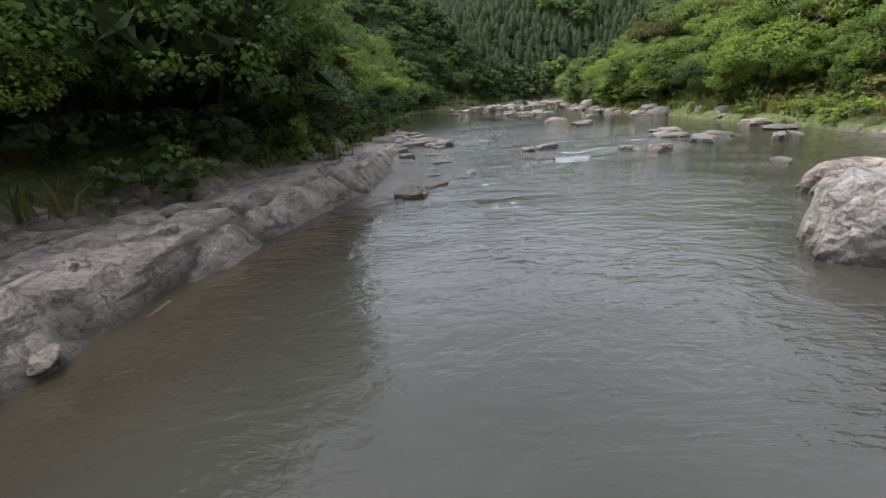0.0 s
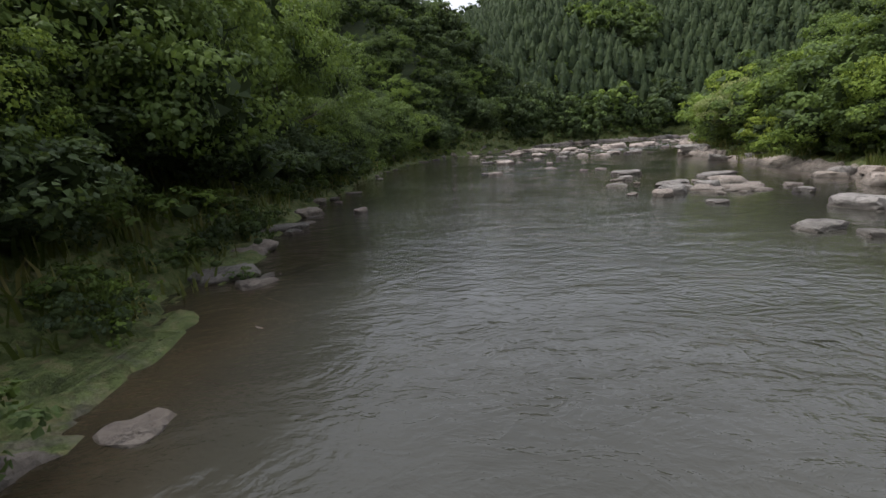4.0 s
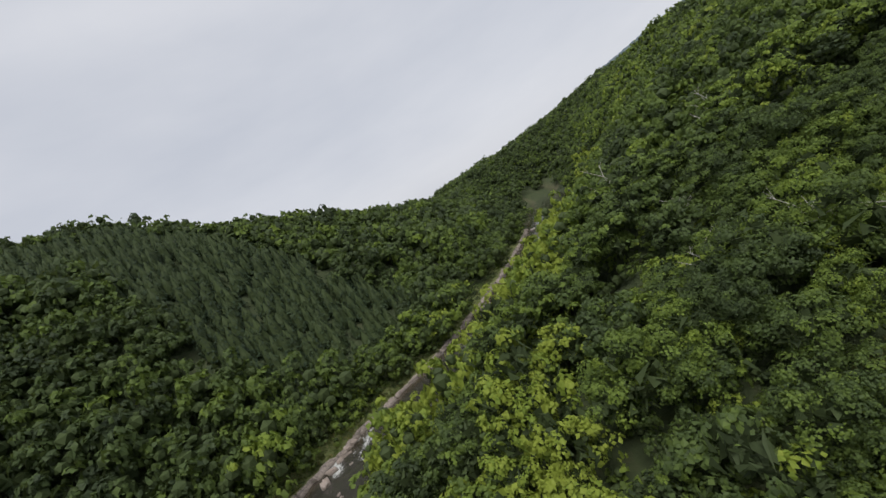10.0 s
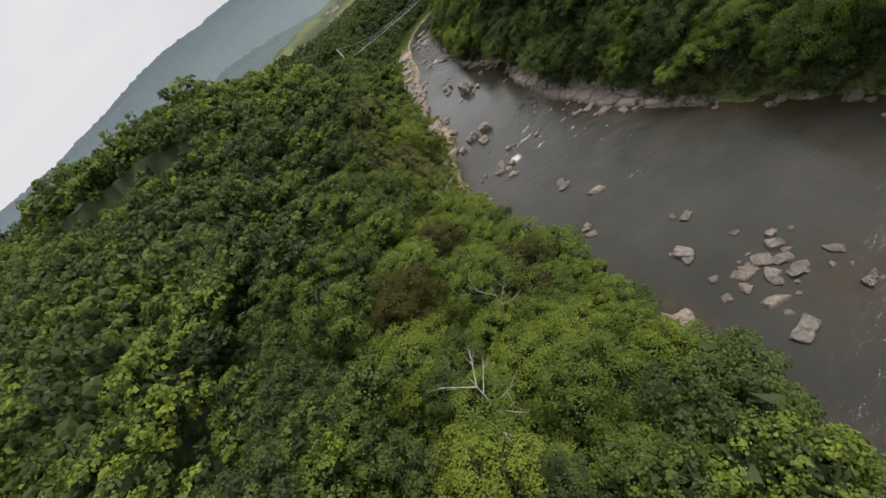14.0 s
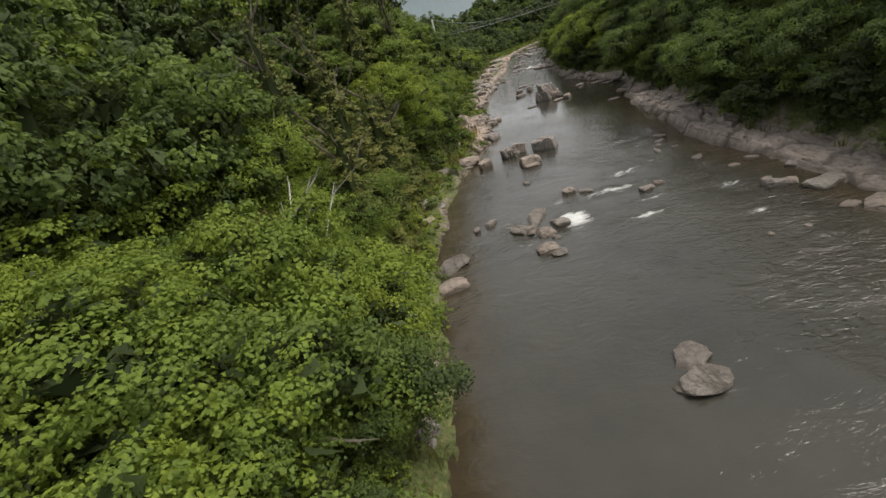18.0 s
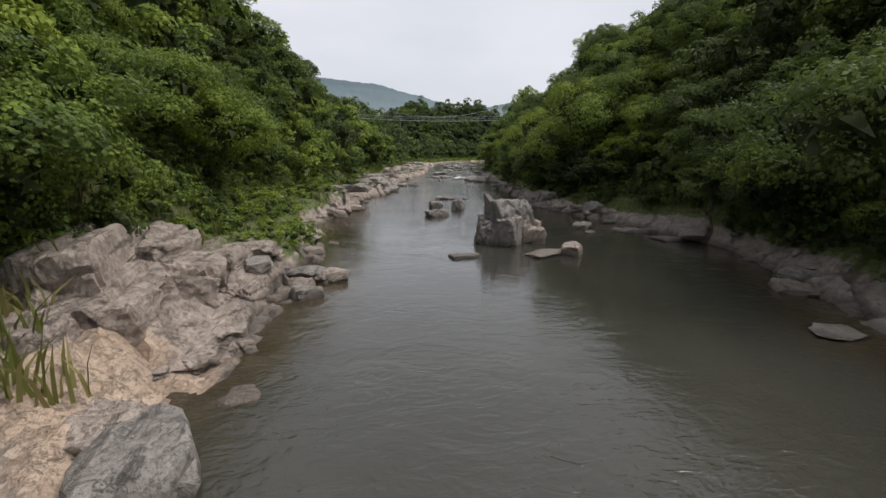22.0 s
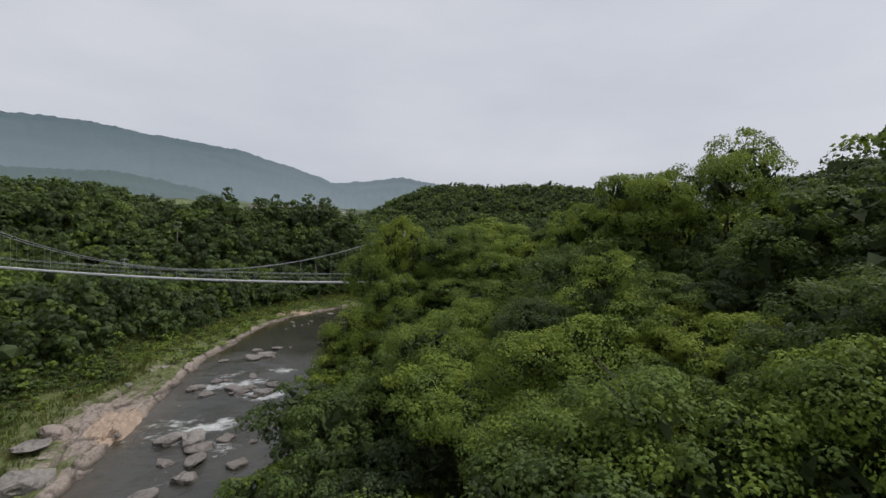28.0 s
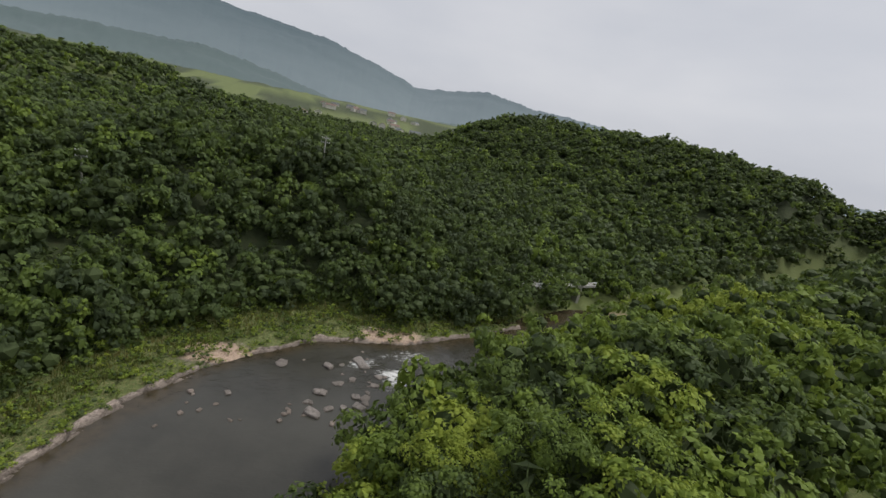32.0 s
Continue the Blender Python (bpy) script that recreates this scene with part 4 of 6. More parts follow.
main = spots_grid(-150, 260, -330, 300, 4.9, 1)
fringe = spots_grid(-110, 130, -150, 190, 3.4, 2)
on_fringe = (fringe[3] > fringe[4] + 0.6) & (fringe[3] < fringe[4] + 9) & (fringe[5] | (fringe[6] > 10.5))
x, y, z, d, shelf, west, along = (np.concatenate([a, b[on_fringe]]) for a, b in zip(main, fringe))
added = np.arange(len(x)) >= len(main[0])
n = len(x)
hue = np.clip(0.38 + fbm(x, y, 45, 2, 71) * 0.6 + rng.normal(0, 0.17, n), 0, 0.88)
# besides random tone, sun and shade on the banks go into the tint
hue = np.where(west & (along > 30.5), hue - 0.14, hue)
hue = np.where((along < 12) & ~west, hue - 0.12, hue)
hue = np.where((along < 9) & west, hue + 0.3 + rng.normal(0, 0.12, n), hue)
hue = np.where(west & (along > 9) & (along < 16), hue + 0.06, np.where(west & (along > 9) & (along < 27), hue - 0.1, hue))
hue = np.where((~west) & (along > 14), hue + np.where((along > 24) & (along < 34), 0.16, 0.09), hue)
size = np.where(added, rng.uniform(0.5, 0.85, n), rng.uniform(0.85, 1.42, n))
size = np.where(west & (along > 30.5), size * 1.25, size)
tall = size * rng.uniform(0.85, 1.2, n)
stem = rng.uniform(1.6, 4.0, n) * smooth(0.0, 14.0, d - shelf) + rng.uniform(0.3, 1.0, n)
kind = rng.integers(0, 100, n)
turn = rng.uniform(0, 6.283, n)
clear = np.where(west & (along > 18) & (along < 23), 0.5, np.where((~west) & (along > 21) & (along < 24.5), 2.0, 0.3))
ok = (d > shelf + clear * size)
# the open terrace by the footbridge and the grass beyond the pool stay clear
ok &= ~((~west) & (along < 10.2) & (d < np.where(along < 4, 3, np.where(along < 8, 5, 8)) + 6 * vnoise(x / 13, y / 13, 5) * (along > 4)))


def woods(x, y, d, west, along):
    """The nearer woods; farther ones take over past them."""
    w = d < np.where(west, np.where((along > 30) | (along < 5.5), 190, 70), np.where((along < 12) | (along > 37), 190, 85))
    return w & ~((x > 95) & (y < -150)) & ~((x > 150) & (along < 37) & ~west) & (x > -150) & (x < 260) & (y > -330) & (y < 300)


ok &= woods(x, y, d, west, along)
in_park = np.exp(-((x + 90) / 14) ** 2 - ((y + 129) / 8) ** 2) > 0.5
ok &= ~in_park & (np.hypot(x + 62.5, y + 128) > 3.5)
for gx0, gy0 in ((-83, -128), (-79, -126.5), (-75, -124.5), (-71, -122.5)):
    ok &= np.hypot(x - gx0, y - gy0) > 5
bamboo = (~west) & (((x > 64) & (x < 84) & (y > 78) & (y < 116) & (fbm(x, y, 16, 2, 94) > 0.0)) | ((along > 36.8) & (along < 41) & (d < 21)) | ((along > 32.3) & (along < 36.8) & (d < 20)))
ok &= ~((~west) & (along > 36.5) & (along < 43.5) & (d < 7))
bamboo &= (along > 36.8) | (x > 64) | (fbm(x, y, 12, 2, 93) > -0.06)
hue = np.where(bamboo, rng.uniform(0.9, 1.05, n), hue)
tall = np.where(bamboo, tall * 1.2, tall)
gap = path_gap(x, y, z + stem + 3.5 * tall)
shrink = np.clip((gap - 1.2) / (5.5 * size), 0, 1)
ok &= shrink > 0.42
size, tall, stem = size * shrink, tall * shrink, stem * shrink
ok &= ~(west & (along < 9.7) & (gap < 10)) & ~(west & (along > 21) & (along < 27) & (gap < 10))
cedars = west & (along > 31.5) & (along < 40.6) & (d > 9) & (d < 120) & (fbm(x, y, 55, 2, 88) < 0.3)
cedars &= ~((along > 36.6) & (along < 38.4) & (d < 75))
close = ok & ~cedars
order = np.nonzero(close)[0]
pick = order[np.argsort(gap[order])][:300]
is_near = np.zeros(n, bool)
is_near[pick] = True

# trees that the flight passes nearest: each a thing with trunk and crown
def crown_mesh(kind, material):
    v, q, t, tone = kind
    return mesh_from("crown", v, [q, t], material, [("tone", tone)], core=shade_core)


crown_meshes = [crown_mesh(k, leaf_near) for k in near_kinds]
fresh_lit_meshes = [crown_mesh(k, leaf_fresh_lit) for k in near_kinds[:4]]
brown_meshes = [crown_mesh(near_kinds[k], leaf_brown) for k in (1, 4)]
bamboo_meshes = [crown_mesh(near_kinds[k], leaf_bamboo) for k in (3, 6)]
flower_mesh = crown_mesh(near_kinds[2], leaf_flower)
pine_meshes = [crown_mesh(k, leaf_pine) for k in pine_kinds]
trunk_meshes = [trunk_mesh("trunk", k, 6.0, 0.2, bark) for k in range(4)]
LABELS = ["broadleaf tree with a full dark green crown", "broadleaf tree with a fresh green spreading crown", "broadleaf tree with layered yellow-green foliage"]


def tree(x, y, z, s, h, stem, turn, k, crown, label, category="tree"):
    root = tagged(new("broadleaf_tree"), label, category, "trees on the wooded banks")
    root.matrix_basis = pose(x, y, z - 0.2, 0, 0, math.degrees(turn))
    part("trunk", trunk_meshes[k % 4], root, where=Matrix.Diagonal((s, s, (stem * 0.75 + 1.9 * h) / 6.0, 1)))
    part("crown", crown, root, where=Matrix.Translation((0, 0, stem * 0.75)) @ Matrix.Diagonal((s, s, h, 1)))
    return root


for i in pick:
    k = int(kind[i])
    crown, label = crown_meshes[k % 8], LABELS[k % 3]
    # the brighter copy also stands for sun on the lower west slope
    if hue[i] > 0.5 and not (west[i] and 15 < along[i] < 28) or (west[i] and (along[i] < 8.5 and k % 4 < 3 or along[i] < 15 and k % 6 < 1)):
        crown, label = fresh_lit_meshes[k % 4], "broadleaf tree with fresh green foliage in a sunlit tint"
    if k % 12 == 7 and not west[i]:
        crown, label = brown_meshes[k % 2], "broadleaf tree with rusty brown-green foliage"
    if bamboo[i]:
        crown, label = bamboo_meshes[k % 2], "clump of tall bright yellow-green bamboo"
    tree(x[i], y[i], z[i], size[i], tall[i], stem[i], turn[i], k, crown, label)


for wx0, wy0, s0, h0 in ((-48.5, -134.5, 1.0, 1.1), (-46.3, -125, 1.0, 1.75), (-49.6, -123.5, 1.05, 1.95), (3.5, -147.5, 1.2, 1.5), (6.5, -149.5, 1.2, 1.4), (0.5, -147, 1.1, 1.2), (-44, -128, .8, 1.1), (-52.5, -122, 1.0, 1.5), (-54, -134, 1.0, 1.35), (-43, -121, 1.1, 1.5), (-47, -120, 1.1, 1.5), (-13.8, 76.5, 1.2, 1.9), (-15.5, 82, 1.25, 1.9), (-16.5, 71, 1.25, 2.0), (-14.5, 66, 1.1, 1.8), (-60, -97, 1.35, 1.7), (-64.5, -100, 1.4, 1.6), (-57, -101, 1.0, 1.3), (-66, -94, 1.3, 1.7), (-30, -57, 1.1, 1.5), (-33, -61, 1.2, 1.6), (-36, -65, 1.2, 1.5)):
    tree(wx0, wy0, height(wx0, wy0), s0, h0, 9.5 if -105 < wy0 < -90 else 6.5 if -70 < wy0 < -50 else 8.8 if -126 < wy0 < -123 and wx0 > -53 else 6.0 if wx0 > 0 > -140 > wy0 else 3.0, wx0, int(-wy0), fresh_lit_meshes[int(-wx0) % 4] if wy0 < -110 else crown_meshes[int(-wx0) % 8], LABELS[1] if wy0 < -110 else LABELS[0])

tree(24.4, 97.2, height(24.4, 97.2), 0.95, 0.9, 2.2, 1.0, 2, flower_mesh, "tree covered in pale cream blossom")
tree(28.6, 94.5, height(28.6, 94.5), 1.05, 1.0, 2.6, 2.0, 1, brown_meshes[0], "broadleaf tree with rusty brown-green foliage")
tree(31, 98, height(31, 98), 1.0, 1.0, 2.4, 3.0, 3, brown_meshes[1], "broadleaf tree with rusty brown-green foliage")

# tall conifers with layered boughs on the sunny bank and the crest
for wx0, wy0, s0, h0 in ((22.5, 15, 1.1, 1.0), (24.5, 20, 1.2, 1.15), (21.5, 10, .9, .85), (26.5, 12, 1.1, 1.2), (24, 27, 1.0, .9), (28, 22, 1.1, 1.2), (19, -2, .9, 1.1), (21, -9, 1.0, 1.1), (23, 2, 1.0, 1.2)):
    root = tagged(new("conifer"), "tall conifer with layered drooping brown-green boughs", "tree", "trees on the wooded banks")
    root.matrix_basis = pose(wx0, wy0, height(wx0, wy0) - 0.2, 0, 0, wx0 * 40)
    part("trunk", trunk_meshes[int(wy0) % 4], root, where=Matrix.Diagonal((s0, s0, 11.5 * h0 / 6.0, 1)))
    part("crown", pine_meshes[int(wy0) % 2], root, where=Matrix.Diagonal((s0, s0, h0, 1)))


def rows_of(mask, hues):
    far = gap > 42
    return np.stack([x, y, np.where(far, z - 0.7, z + stem * 0.7), np.where(far, size * 1.12, size), np.where(far, tall * 1.4, tall), turn, kind, hues], 1)[mask]


rest = ok & ~cedars & ~is_near
mid = rest & ((gap < 80) | (d < 14))
best = mid & (gap < 29)
fine = mid & (gap < 45) & ~best
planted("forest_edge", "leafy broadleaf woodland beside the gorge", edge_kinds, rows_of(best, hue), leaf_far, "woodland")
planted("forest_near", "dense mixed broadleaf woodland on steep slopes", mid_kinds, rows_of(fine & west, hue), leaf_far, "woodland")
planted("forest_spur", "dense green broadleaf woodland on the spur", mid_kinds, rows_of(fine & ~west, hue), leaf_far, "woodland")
planted("forest_slope", "mixed broadleaf woodland on the slopes", fair_kinds, rows_of(mid & ~fine & ~best, hue), leaf_far, "woodland")
ix, iy, iz, idd, ish, iw, ial = spots_grid(-110, 150, -230, 200, 3.3, 12)
ri = np.random.default_rng(51)
im = woods(ix, iy, idd, iw, ial) & (idd > ish + 1.2) & ~((~iw) & (ial < 10.2) & (idd < np.where(ial < 4, 3, np.where(ial < 8, 4, 7)) + 6 * vnoise(ix / 13, iy / 13, 5) * (ial > 4)))
im &= np.exp(-((ix + 90) / 14) ** 2 - ((iy + 129) / 8) ** 2) < 0.85
ig = path_gap(ix, iy, iz + 2)
im &= (ig > 12) & (ig < np.where((~iw) & (ial < 14), 135, 75))
ki = len(ix)
rows = np.stack([ix, iy, iz - 0.1, ri.uniform(.8, 1.3, ki), ri.uniform(.8, 1.7, ki), ri.uniform(0, 6.28, ki), ri.integers(0, 4, ki), np.clip(0.42 + ri.normal(0, .18, ki), 0, .9)], 1)
planted("understory", "young trees and bushes under the canopy", infill_kinds, rows[im & (ig >= 36)], leaf_far, "undergrowth")
planted("undergrowth", "leafy bushes under the canopy edge", under_kinds, rows[im & (ig < 36)], leaf_far, "undergrowth")
jx, jy, jz, jd, jsh, jw, jal = spots_grid(-70, 75, -140, 135, 2.7, 33)
jm = woods(jx, jy, jd, jw, jal) & (jd > jsh + 1.0) & ~((~jw) & (jal < 10.2))
jg = path_gap(jx, jy, jz + 1.8)
jm &= (jg > 3.6) & (jg < np.where((~jw) & (jal > 24) & (jal < 30), 24, 14))
kj = len(jx)
rj = np.random.default_rng(53)
js = np.clip((jg - 1.2) / 9, 0.3, 0.9) * rj.uniform(.8, 1.15, kj)
# west bank's young trees get a dark tint, shade painted into the leaves
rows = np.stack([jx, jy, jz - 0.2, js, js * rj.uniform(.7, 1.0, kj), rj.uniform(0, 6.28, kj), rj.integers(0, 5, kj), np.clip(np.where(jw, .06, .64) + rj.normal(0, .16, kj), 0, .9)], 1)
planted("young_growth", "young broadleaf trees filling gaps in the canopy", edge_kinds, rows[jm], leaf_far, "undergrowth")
fx, fy, fz, fd, fsh, fw, fal = spots_grid(215, 520, -260, 150, 5.4, 92)
rf = np.random.default_rng(57)
fm = (fd > fsh + 2) & ~(woods(fx, fy, fd, fw, fal))
kf = len(fx)
rows = np.stack([fx, fy, fz - 0.5, rf.uniform(.9, 1.4, kf), rf.uniform(1.2, 1.9, kf), rf.uniform(0, 6.28, kf), rf.integers(0, 3, kf), np.clip(0.3 + rf.normal(0, .16, kf), 0, .9)], 1)
planted("forest_beyond", "distant broadleaf woodland round the upper bend of the river", vlow_kinds, rows[fm], leaf_far, "woodland")
fx, fy, fz, fd, fsh, fw, fal = spots_grid(-440, -150, -470, 160, 6.4, 93)
fm = (fd > fsh + 2) & (fx < -149)
kf = len(fx)
rows = np.stack([fx, fy, fz - 0.5, rf.uniform(.95, 1.5, kf), rf.uniform(1.2, 1.9, kf), rf.uniform(0, 6.28, kf), rf.integers(0, 3, kf), np.clip(0.28 + rf.normal(0, .15, kf), 0, .9)], 1)
planted("forest_ridge", "distant broadleaf woodland on the low ridge", vlow_kinds, rows[fm], leaf_far, "woodland")
deep = rest & ~mid & (gap > 120)
planted("forest_hill", "distant broadleaf woodland on the hills", low_kinds, rows_of(rest & ~mid & ~deep, hue), leaf_far, "woodland")
planted("forest_heights", "broadleaf woodland high on the hills", vlow_kinds, rows_of(deep, hue), leaf_far, "woodland")

cx, cy, cz, cd2, csh, cw, cal = spots_grid(-60, 400, -60, 330, 2.8, 4, 0.9)
r4 = np.random.default_rng(9)
cm = cw & (cal > 31.5) & (cd2 > 9) & (cd2 < 120) & (cal < 40.6)
cm &= (fbm(cx, cy, 55, 2, 88) < 0.3) & ~((cal > 36.6) & (cal < 38.4) & (cd2 < 75))
m = len(cx)
cs = r4.uniform(0.8, 1.2, m)
rows = np.stack([cx, cy, cz, cs, cs * r4.uniform(0.85, 1.1, m), r4.uniform(0, 6.28, m), r4.integers(0, 5, m), np.clip(0.4 + fbm(cx, cy, 30, 2, 33) * 0.8 + r4.normal(0, .18, m), 0, 1)], 1)
planted("cedar_forest", "dense dark conifer plantation on the hillside", cedar_kinds, rows[cm], leaf_cedar, "woodland")

# farther woods over the southern and eastern hills
fx, fy, fz, fd, fs, fw, fa = spots_grid(-600, 460, -660, 220, 10.2, 6)
fm = ~woods(fx, fy, fd, fw, fa) & (fd > 5) & (np.hypot(fx, fy + 100) < 660)
fm &= ~((fy < -420) & (fbm(fx, fy, 120, 2, 55) > 0.08))
fm &= ~(fw & (fx < -170) & (fy > -90))
r5 = np.random.default_rng(19)
k5 = len(fx)
rows = np.stack([fx, fy, fz - 1.0, r5.uniform(1.5, 2.2, k5), r5.uniform(1.7, 2.4, k5), r5.uniform(0, 6.28, k5), r5.integers(0, 3, k5), np.clip(0.3 + r5.normal(0, .15, k5), 0, .8)], 1)
planted("far_woods", "far wooded hills", vlow_kinds, rows[fm], leaf_far, "woodland")

# riverside shrubs
sx_, sy_, sz_, sd_, ss_, sw_, sal = spots_grid(-110, 205, -195, 185, 1.6, 7)
r6 = np.random.default_rng(29)
k6 = len(sx_)
sm = (sd_ > ss_ * 0.85 + 0.4) & (sd_ < ss_ + 7) & (r6.uniform(0, 1, k6) < 0.85)
sm |= (~sw_) & (sal < 10.3) & (sd_ > ss_) & (sd_ < 30) & (fbm(sx_, sy_, 10, 2, 41) > 0.0)
sg = path_gap(sx_, sy_, sz_ + 1)
sm |= woods(sx_, sy_, sd_, sw_, sal) & (sd_ > ss_ + 1) & (sg < 16) & (r6.uniform(0, 1, k6) < 0.55) & ~((~sw_) & (sal < 10.2))
sc = r6.uniform(0.7, 1.7, k6)
lowly = ((~sw_) & (sal > 20.8) & (sal < 27) | (~sw_) & (sal > 17.2) & (sal < 19.3) & (sd_ > 1.0) | (~sw_) & (sal < 9) | sw_ & (sal > 22.5) & (sal < 31.5)) & (sd_ > 0.3) & (sd_ < ss_ + 1.5)
sm |= lowly & (r6.uniform(0, 1, k6) < 0.92)
sc = np.where(lowly, sc * 0.7, sc)
sm &= sg > 4.5
sz_ = bed(sx_, sy_)[0]
# shaded west bank painted in: darker leaf tint than the east
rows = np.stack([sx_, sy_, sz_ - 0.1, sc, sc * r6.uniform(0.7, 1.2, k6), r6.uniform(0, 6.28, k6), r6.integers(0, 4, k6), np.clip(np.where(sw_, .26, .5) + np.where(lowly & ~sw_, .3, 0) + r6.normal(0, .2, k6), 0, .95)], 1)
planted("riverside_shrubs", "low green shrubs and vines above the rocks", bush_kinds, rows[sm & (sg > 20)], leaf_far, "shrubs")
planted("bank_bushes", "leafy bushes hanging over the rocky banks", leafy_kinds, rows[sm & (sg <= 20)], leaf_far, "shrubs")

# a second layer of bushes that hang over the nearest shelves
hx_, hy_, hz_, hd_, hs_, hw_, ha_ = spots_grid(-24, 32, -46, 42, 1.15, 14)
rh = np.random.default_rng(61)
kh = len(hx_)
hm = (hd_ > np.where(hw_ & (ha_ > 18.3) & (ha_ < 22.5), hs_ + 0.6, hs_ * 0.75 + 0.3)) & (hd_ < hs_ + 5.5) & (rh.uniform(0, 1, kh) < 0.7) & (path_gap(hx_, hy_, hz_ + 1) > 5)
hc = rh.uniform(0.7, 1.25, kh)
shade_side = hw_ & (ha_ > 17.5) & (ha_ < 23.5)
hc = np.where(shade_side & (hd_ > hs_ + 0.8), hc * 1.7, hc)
# leaf tint darker on the west, standing in for its shade
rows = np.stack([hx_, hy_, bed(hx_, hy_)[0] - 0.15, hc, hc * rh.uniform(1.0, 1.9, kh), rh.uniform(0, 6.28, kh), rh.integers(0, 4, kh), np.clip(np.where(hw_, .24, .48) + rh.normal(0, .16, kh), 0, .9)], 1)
planted("hanging_bushes", "dense bushes hanging over the rock shelves, shade-dark on the west", leafy_kinds, rows[hm], leaf_far, "shrubs")


# ---- rocks ----
def rock_mesh(name, seed, material, level=2, cuts=9, rough=0.05, squash=0.7, boxy=False):
    """An angular block: flat broken faces, shifted along a few fractures."""
    r = np.random.default_rng(seed)
    bm = bmesh.new()
    bmesh.ops.create_icosphere(bm, subdivisions=level + 1, radius=1)
    d = np.array([q.co[:] for q in bm.verts])
    planes = []
    if boxy:
        m = np.array(Matrix.Rotation(r.uniform(-.2, .2), 3, 'X') @ Matrix.Rotation(r.uniform(-.2, .2), 3, 'Y'))
        planes += [(m @ np.array(n0, float), r.uniform(0.86, 1.0)) for n0 in ((1, 0, 0), (-1, 0, 0), (0, 1, 0), (0, -1, 0), (0, 0, 1), (0, 0, -1))]
    planes += [(unit(r.normal(size=(1, 3)))[0], r.uniform(1.0, 1.3) if boxy else r.uniform(0.62, 0.95)) for _ in range(cuts)]
    if not boxy:
        planes += [(np.array((r.uniform(-.2, .2), r.uniform(-.2, .2), 1.0)), r.uniform(.55, .8))]
    rad = np.full(len(d), 1.4)
    for n0, lim in planes:
        along = d @ n0
        rad = np.where(along > 1e-3, np.minimum(rad, lim / np.maximum(along, 1e-3)), rad)
    v = d * rad[:, None]
    for _ in range(5):
        n0 = unit(r.normal(size=(1, 3)) * (1, 1, 0.6))[0]
        off = v @ n0 - r.uniform(-.5, .5) - 0.08 * np.sin(v @ r.normal(size=3) * 4)
        slip = np.cross(n0, r.normal(size=3)) * r.uniform(0.5, 1.2) * rough
        v = v + (off > 0)[:, None] * slip
        v = v * (1 - rough * r.uniform(0.8, 2.0) * np.exp(-(off / 0.05) ** 2))[:, None]
    for f, a in ((3.1, rough * 0.4), (8.0, rough * 0.3)):
        ph = r.uniform(-1, 1, (3, 3))
        n3 = sum(np.sin(v @ ph[k] * f * 2 + k * 7) for k in range(3)) / 3
        v = v * (1 + a * n3)[:, None]
    v = v + r.normal(0, 0.009, v.shape)
    v[:, 2] *= squash
    for q, co in zip(bm.verts, v):
        q.co = co
    return bm_mesh(name, bm, material)


rock_kinds = [rock_mesh("rock", 40 + k, rock_grey if k % 2 else rock_warm, 2, 9 if k % 3 == 0 else 12 + k % 4, 0.06, 0.55 + 0.08 * (k % 4), k % 3 == 0) for k in range(12)]


def rock(x, y, z, sx, sy, sz, rz, k, label, me=None, category="rock"):
    ob = tagged(new("river_rock", me or rock_kinds[k % 12]), label, category, "rocks in the river")
    ob.matrix_basis = pose(x, y, z, 0, 0, rz) @ Matrix.Diagonal((sx, sy, sz, 1))
    return ob


# the ones that stand out: x, y, half sizes, turn, look
rock(5.7, 7.8, 0.2, 1.32, 0.98, 1.15, -32, 0, "large square-cut grey boulder standing in the river", rock_mesh("boulder", 7, rock_grey, 4, 8, 0.06, 0.95, True), "rock")
rock(8.7, 12.0, 0.1, 1.0, 0.85, 0.8, 8, 0, "blocky flat-topped pale boulder in the river", rock_mesh("boulder", 9, rock_warm, 4, 8, 0.06, 0.95, True), "rock")
rock(8.6, 12.9, -0.05, 0.8, 0.45, 0.4, 5, 0, "low slab at the foot of a boulder", rock_mesh("boulder", 11, rock_warm, 4, 8, 0.06, 0.95, True), "rock")
rock(9.9, 7.1, 0.2, 0.6, 0.8, 0.85, 15, 0, "split grey boulder in a cluster of blocks", rock_mesh("boulder", 8, rock_grey, 4, 8, 0.06, 0.95, True), "rock")
rock(8.35, 6.7, 0.2, 0.75, 0.65, 0.95, -18, 0, "cracked grey boulder in a cluster of blocks", rock_mesh("boulder", 10, rock_warm, 4, 8, 0.06, 0.95, True), "rock")
rock(9.0, 7.6, 0.1, 0.36, 0.36, 0.5, 20, 0, "small grey block wedged between boulders", rock_mesh("boulder", 13, rock_grey, 4, 8, 0.06, 0.95, True), "rock")
rock(9.1, 6.5, 0.2, 0.4, 0.5, 0.9, 40, 0, "dark fractured block between boulders", rock_mesh("boulder", 14, rock_grey, 4, 8, 0.06, 0.95, True), "rock")
rock(12.75, 8.5, 0.15, 0.72, 0.5, 0.7, 20, 0, "pale boulder near the grassy bank", rock_mesh("boulder", 12, rock_warm, 4, 8, 0.06, 0.95, True), "rock")
rock(8.7, 9.5, 0.0, 0.36, 0.2, 0.2, 40, 0, "small pale stone awash beside boulders", rock_mesh("boulder", 16, rock_warm, 4, 8, 0.06, 0.95, True), "rock")
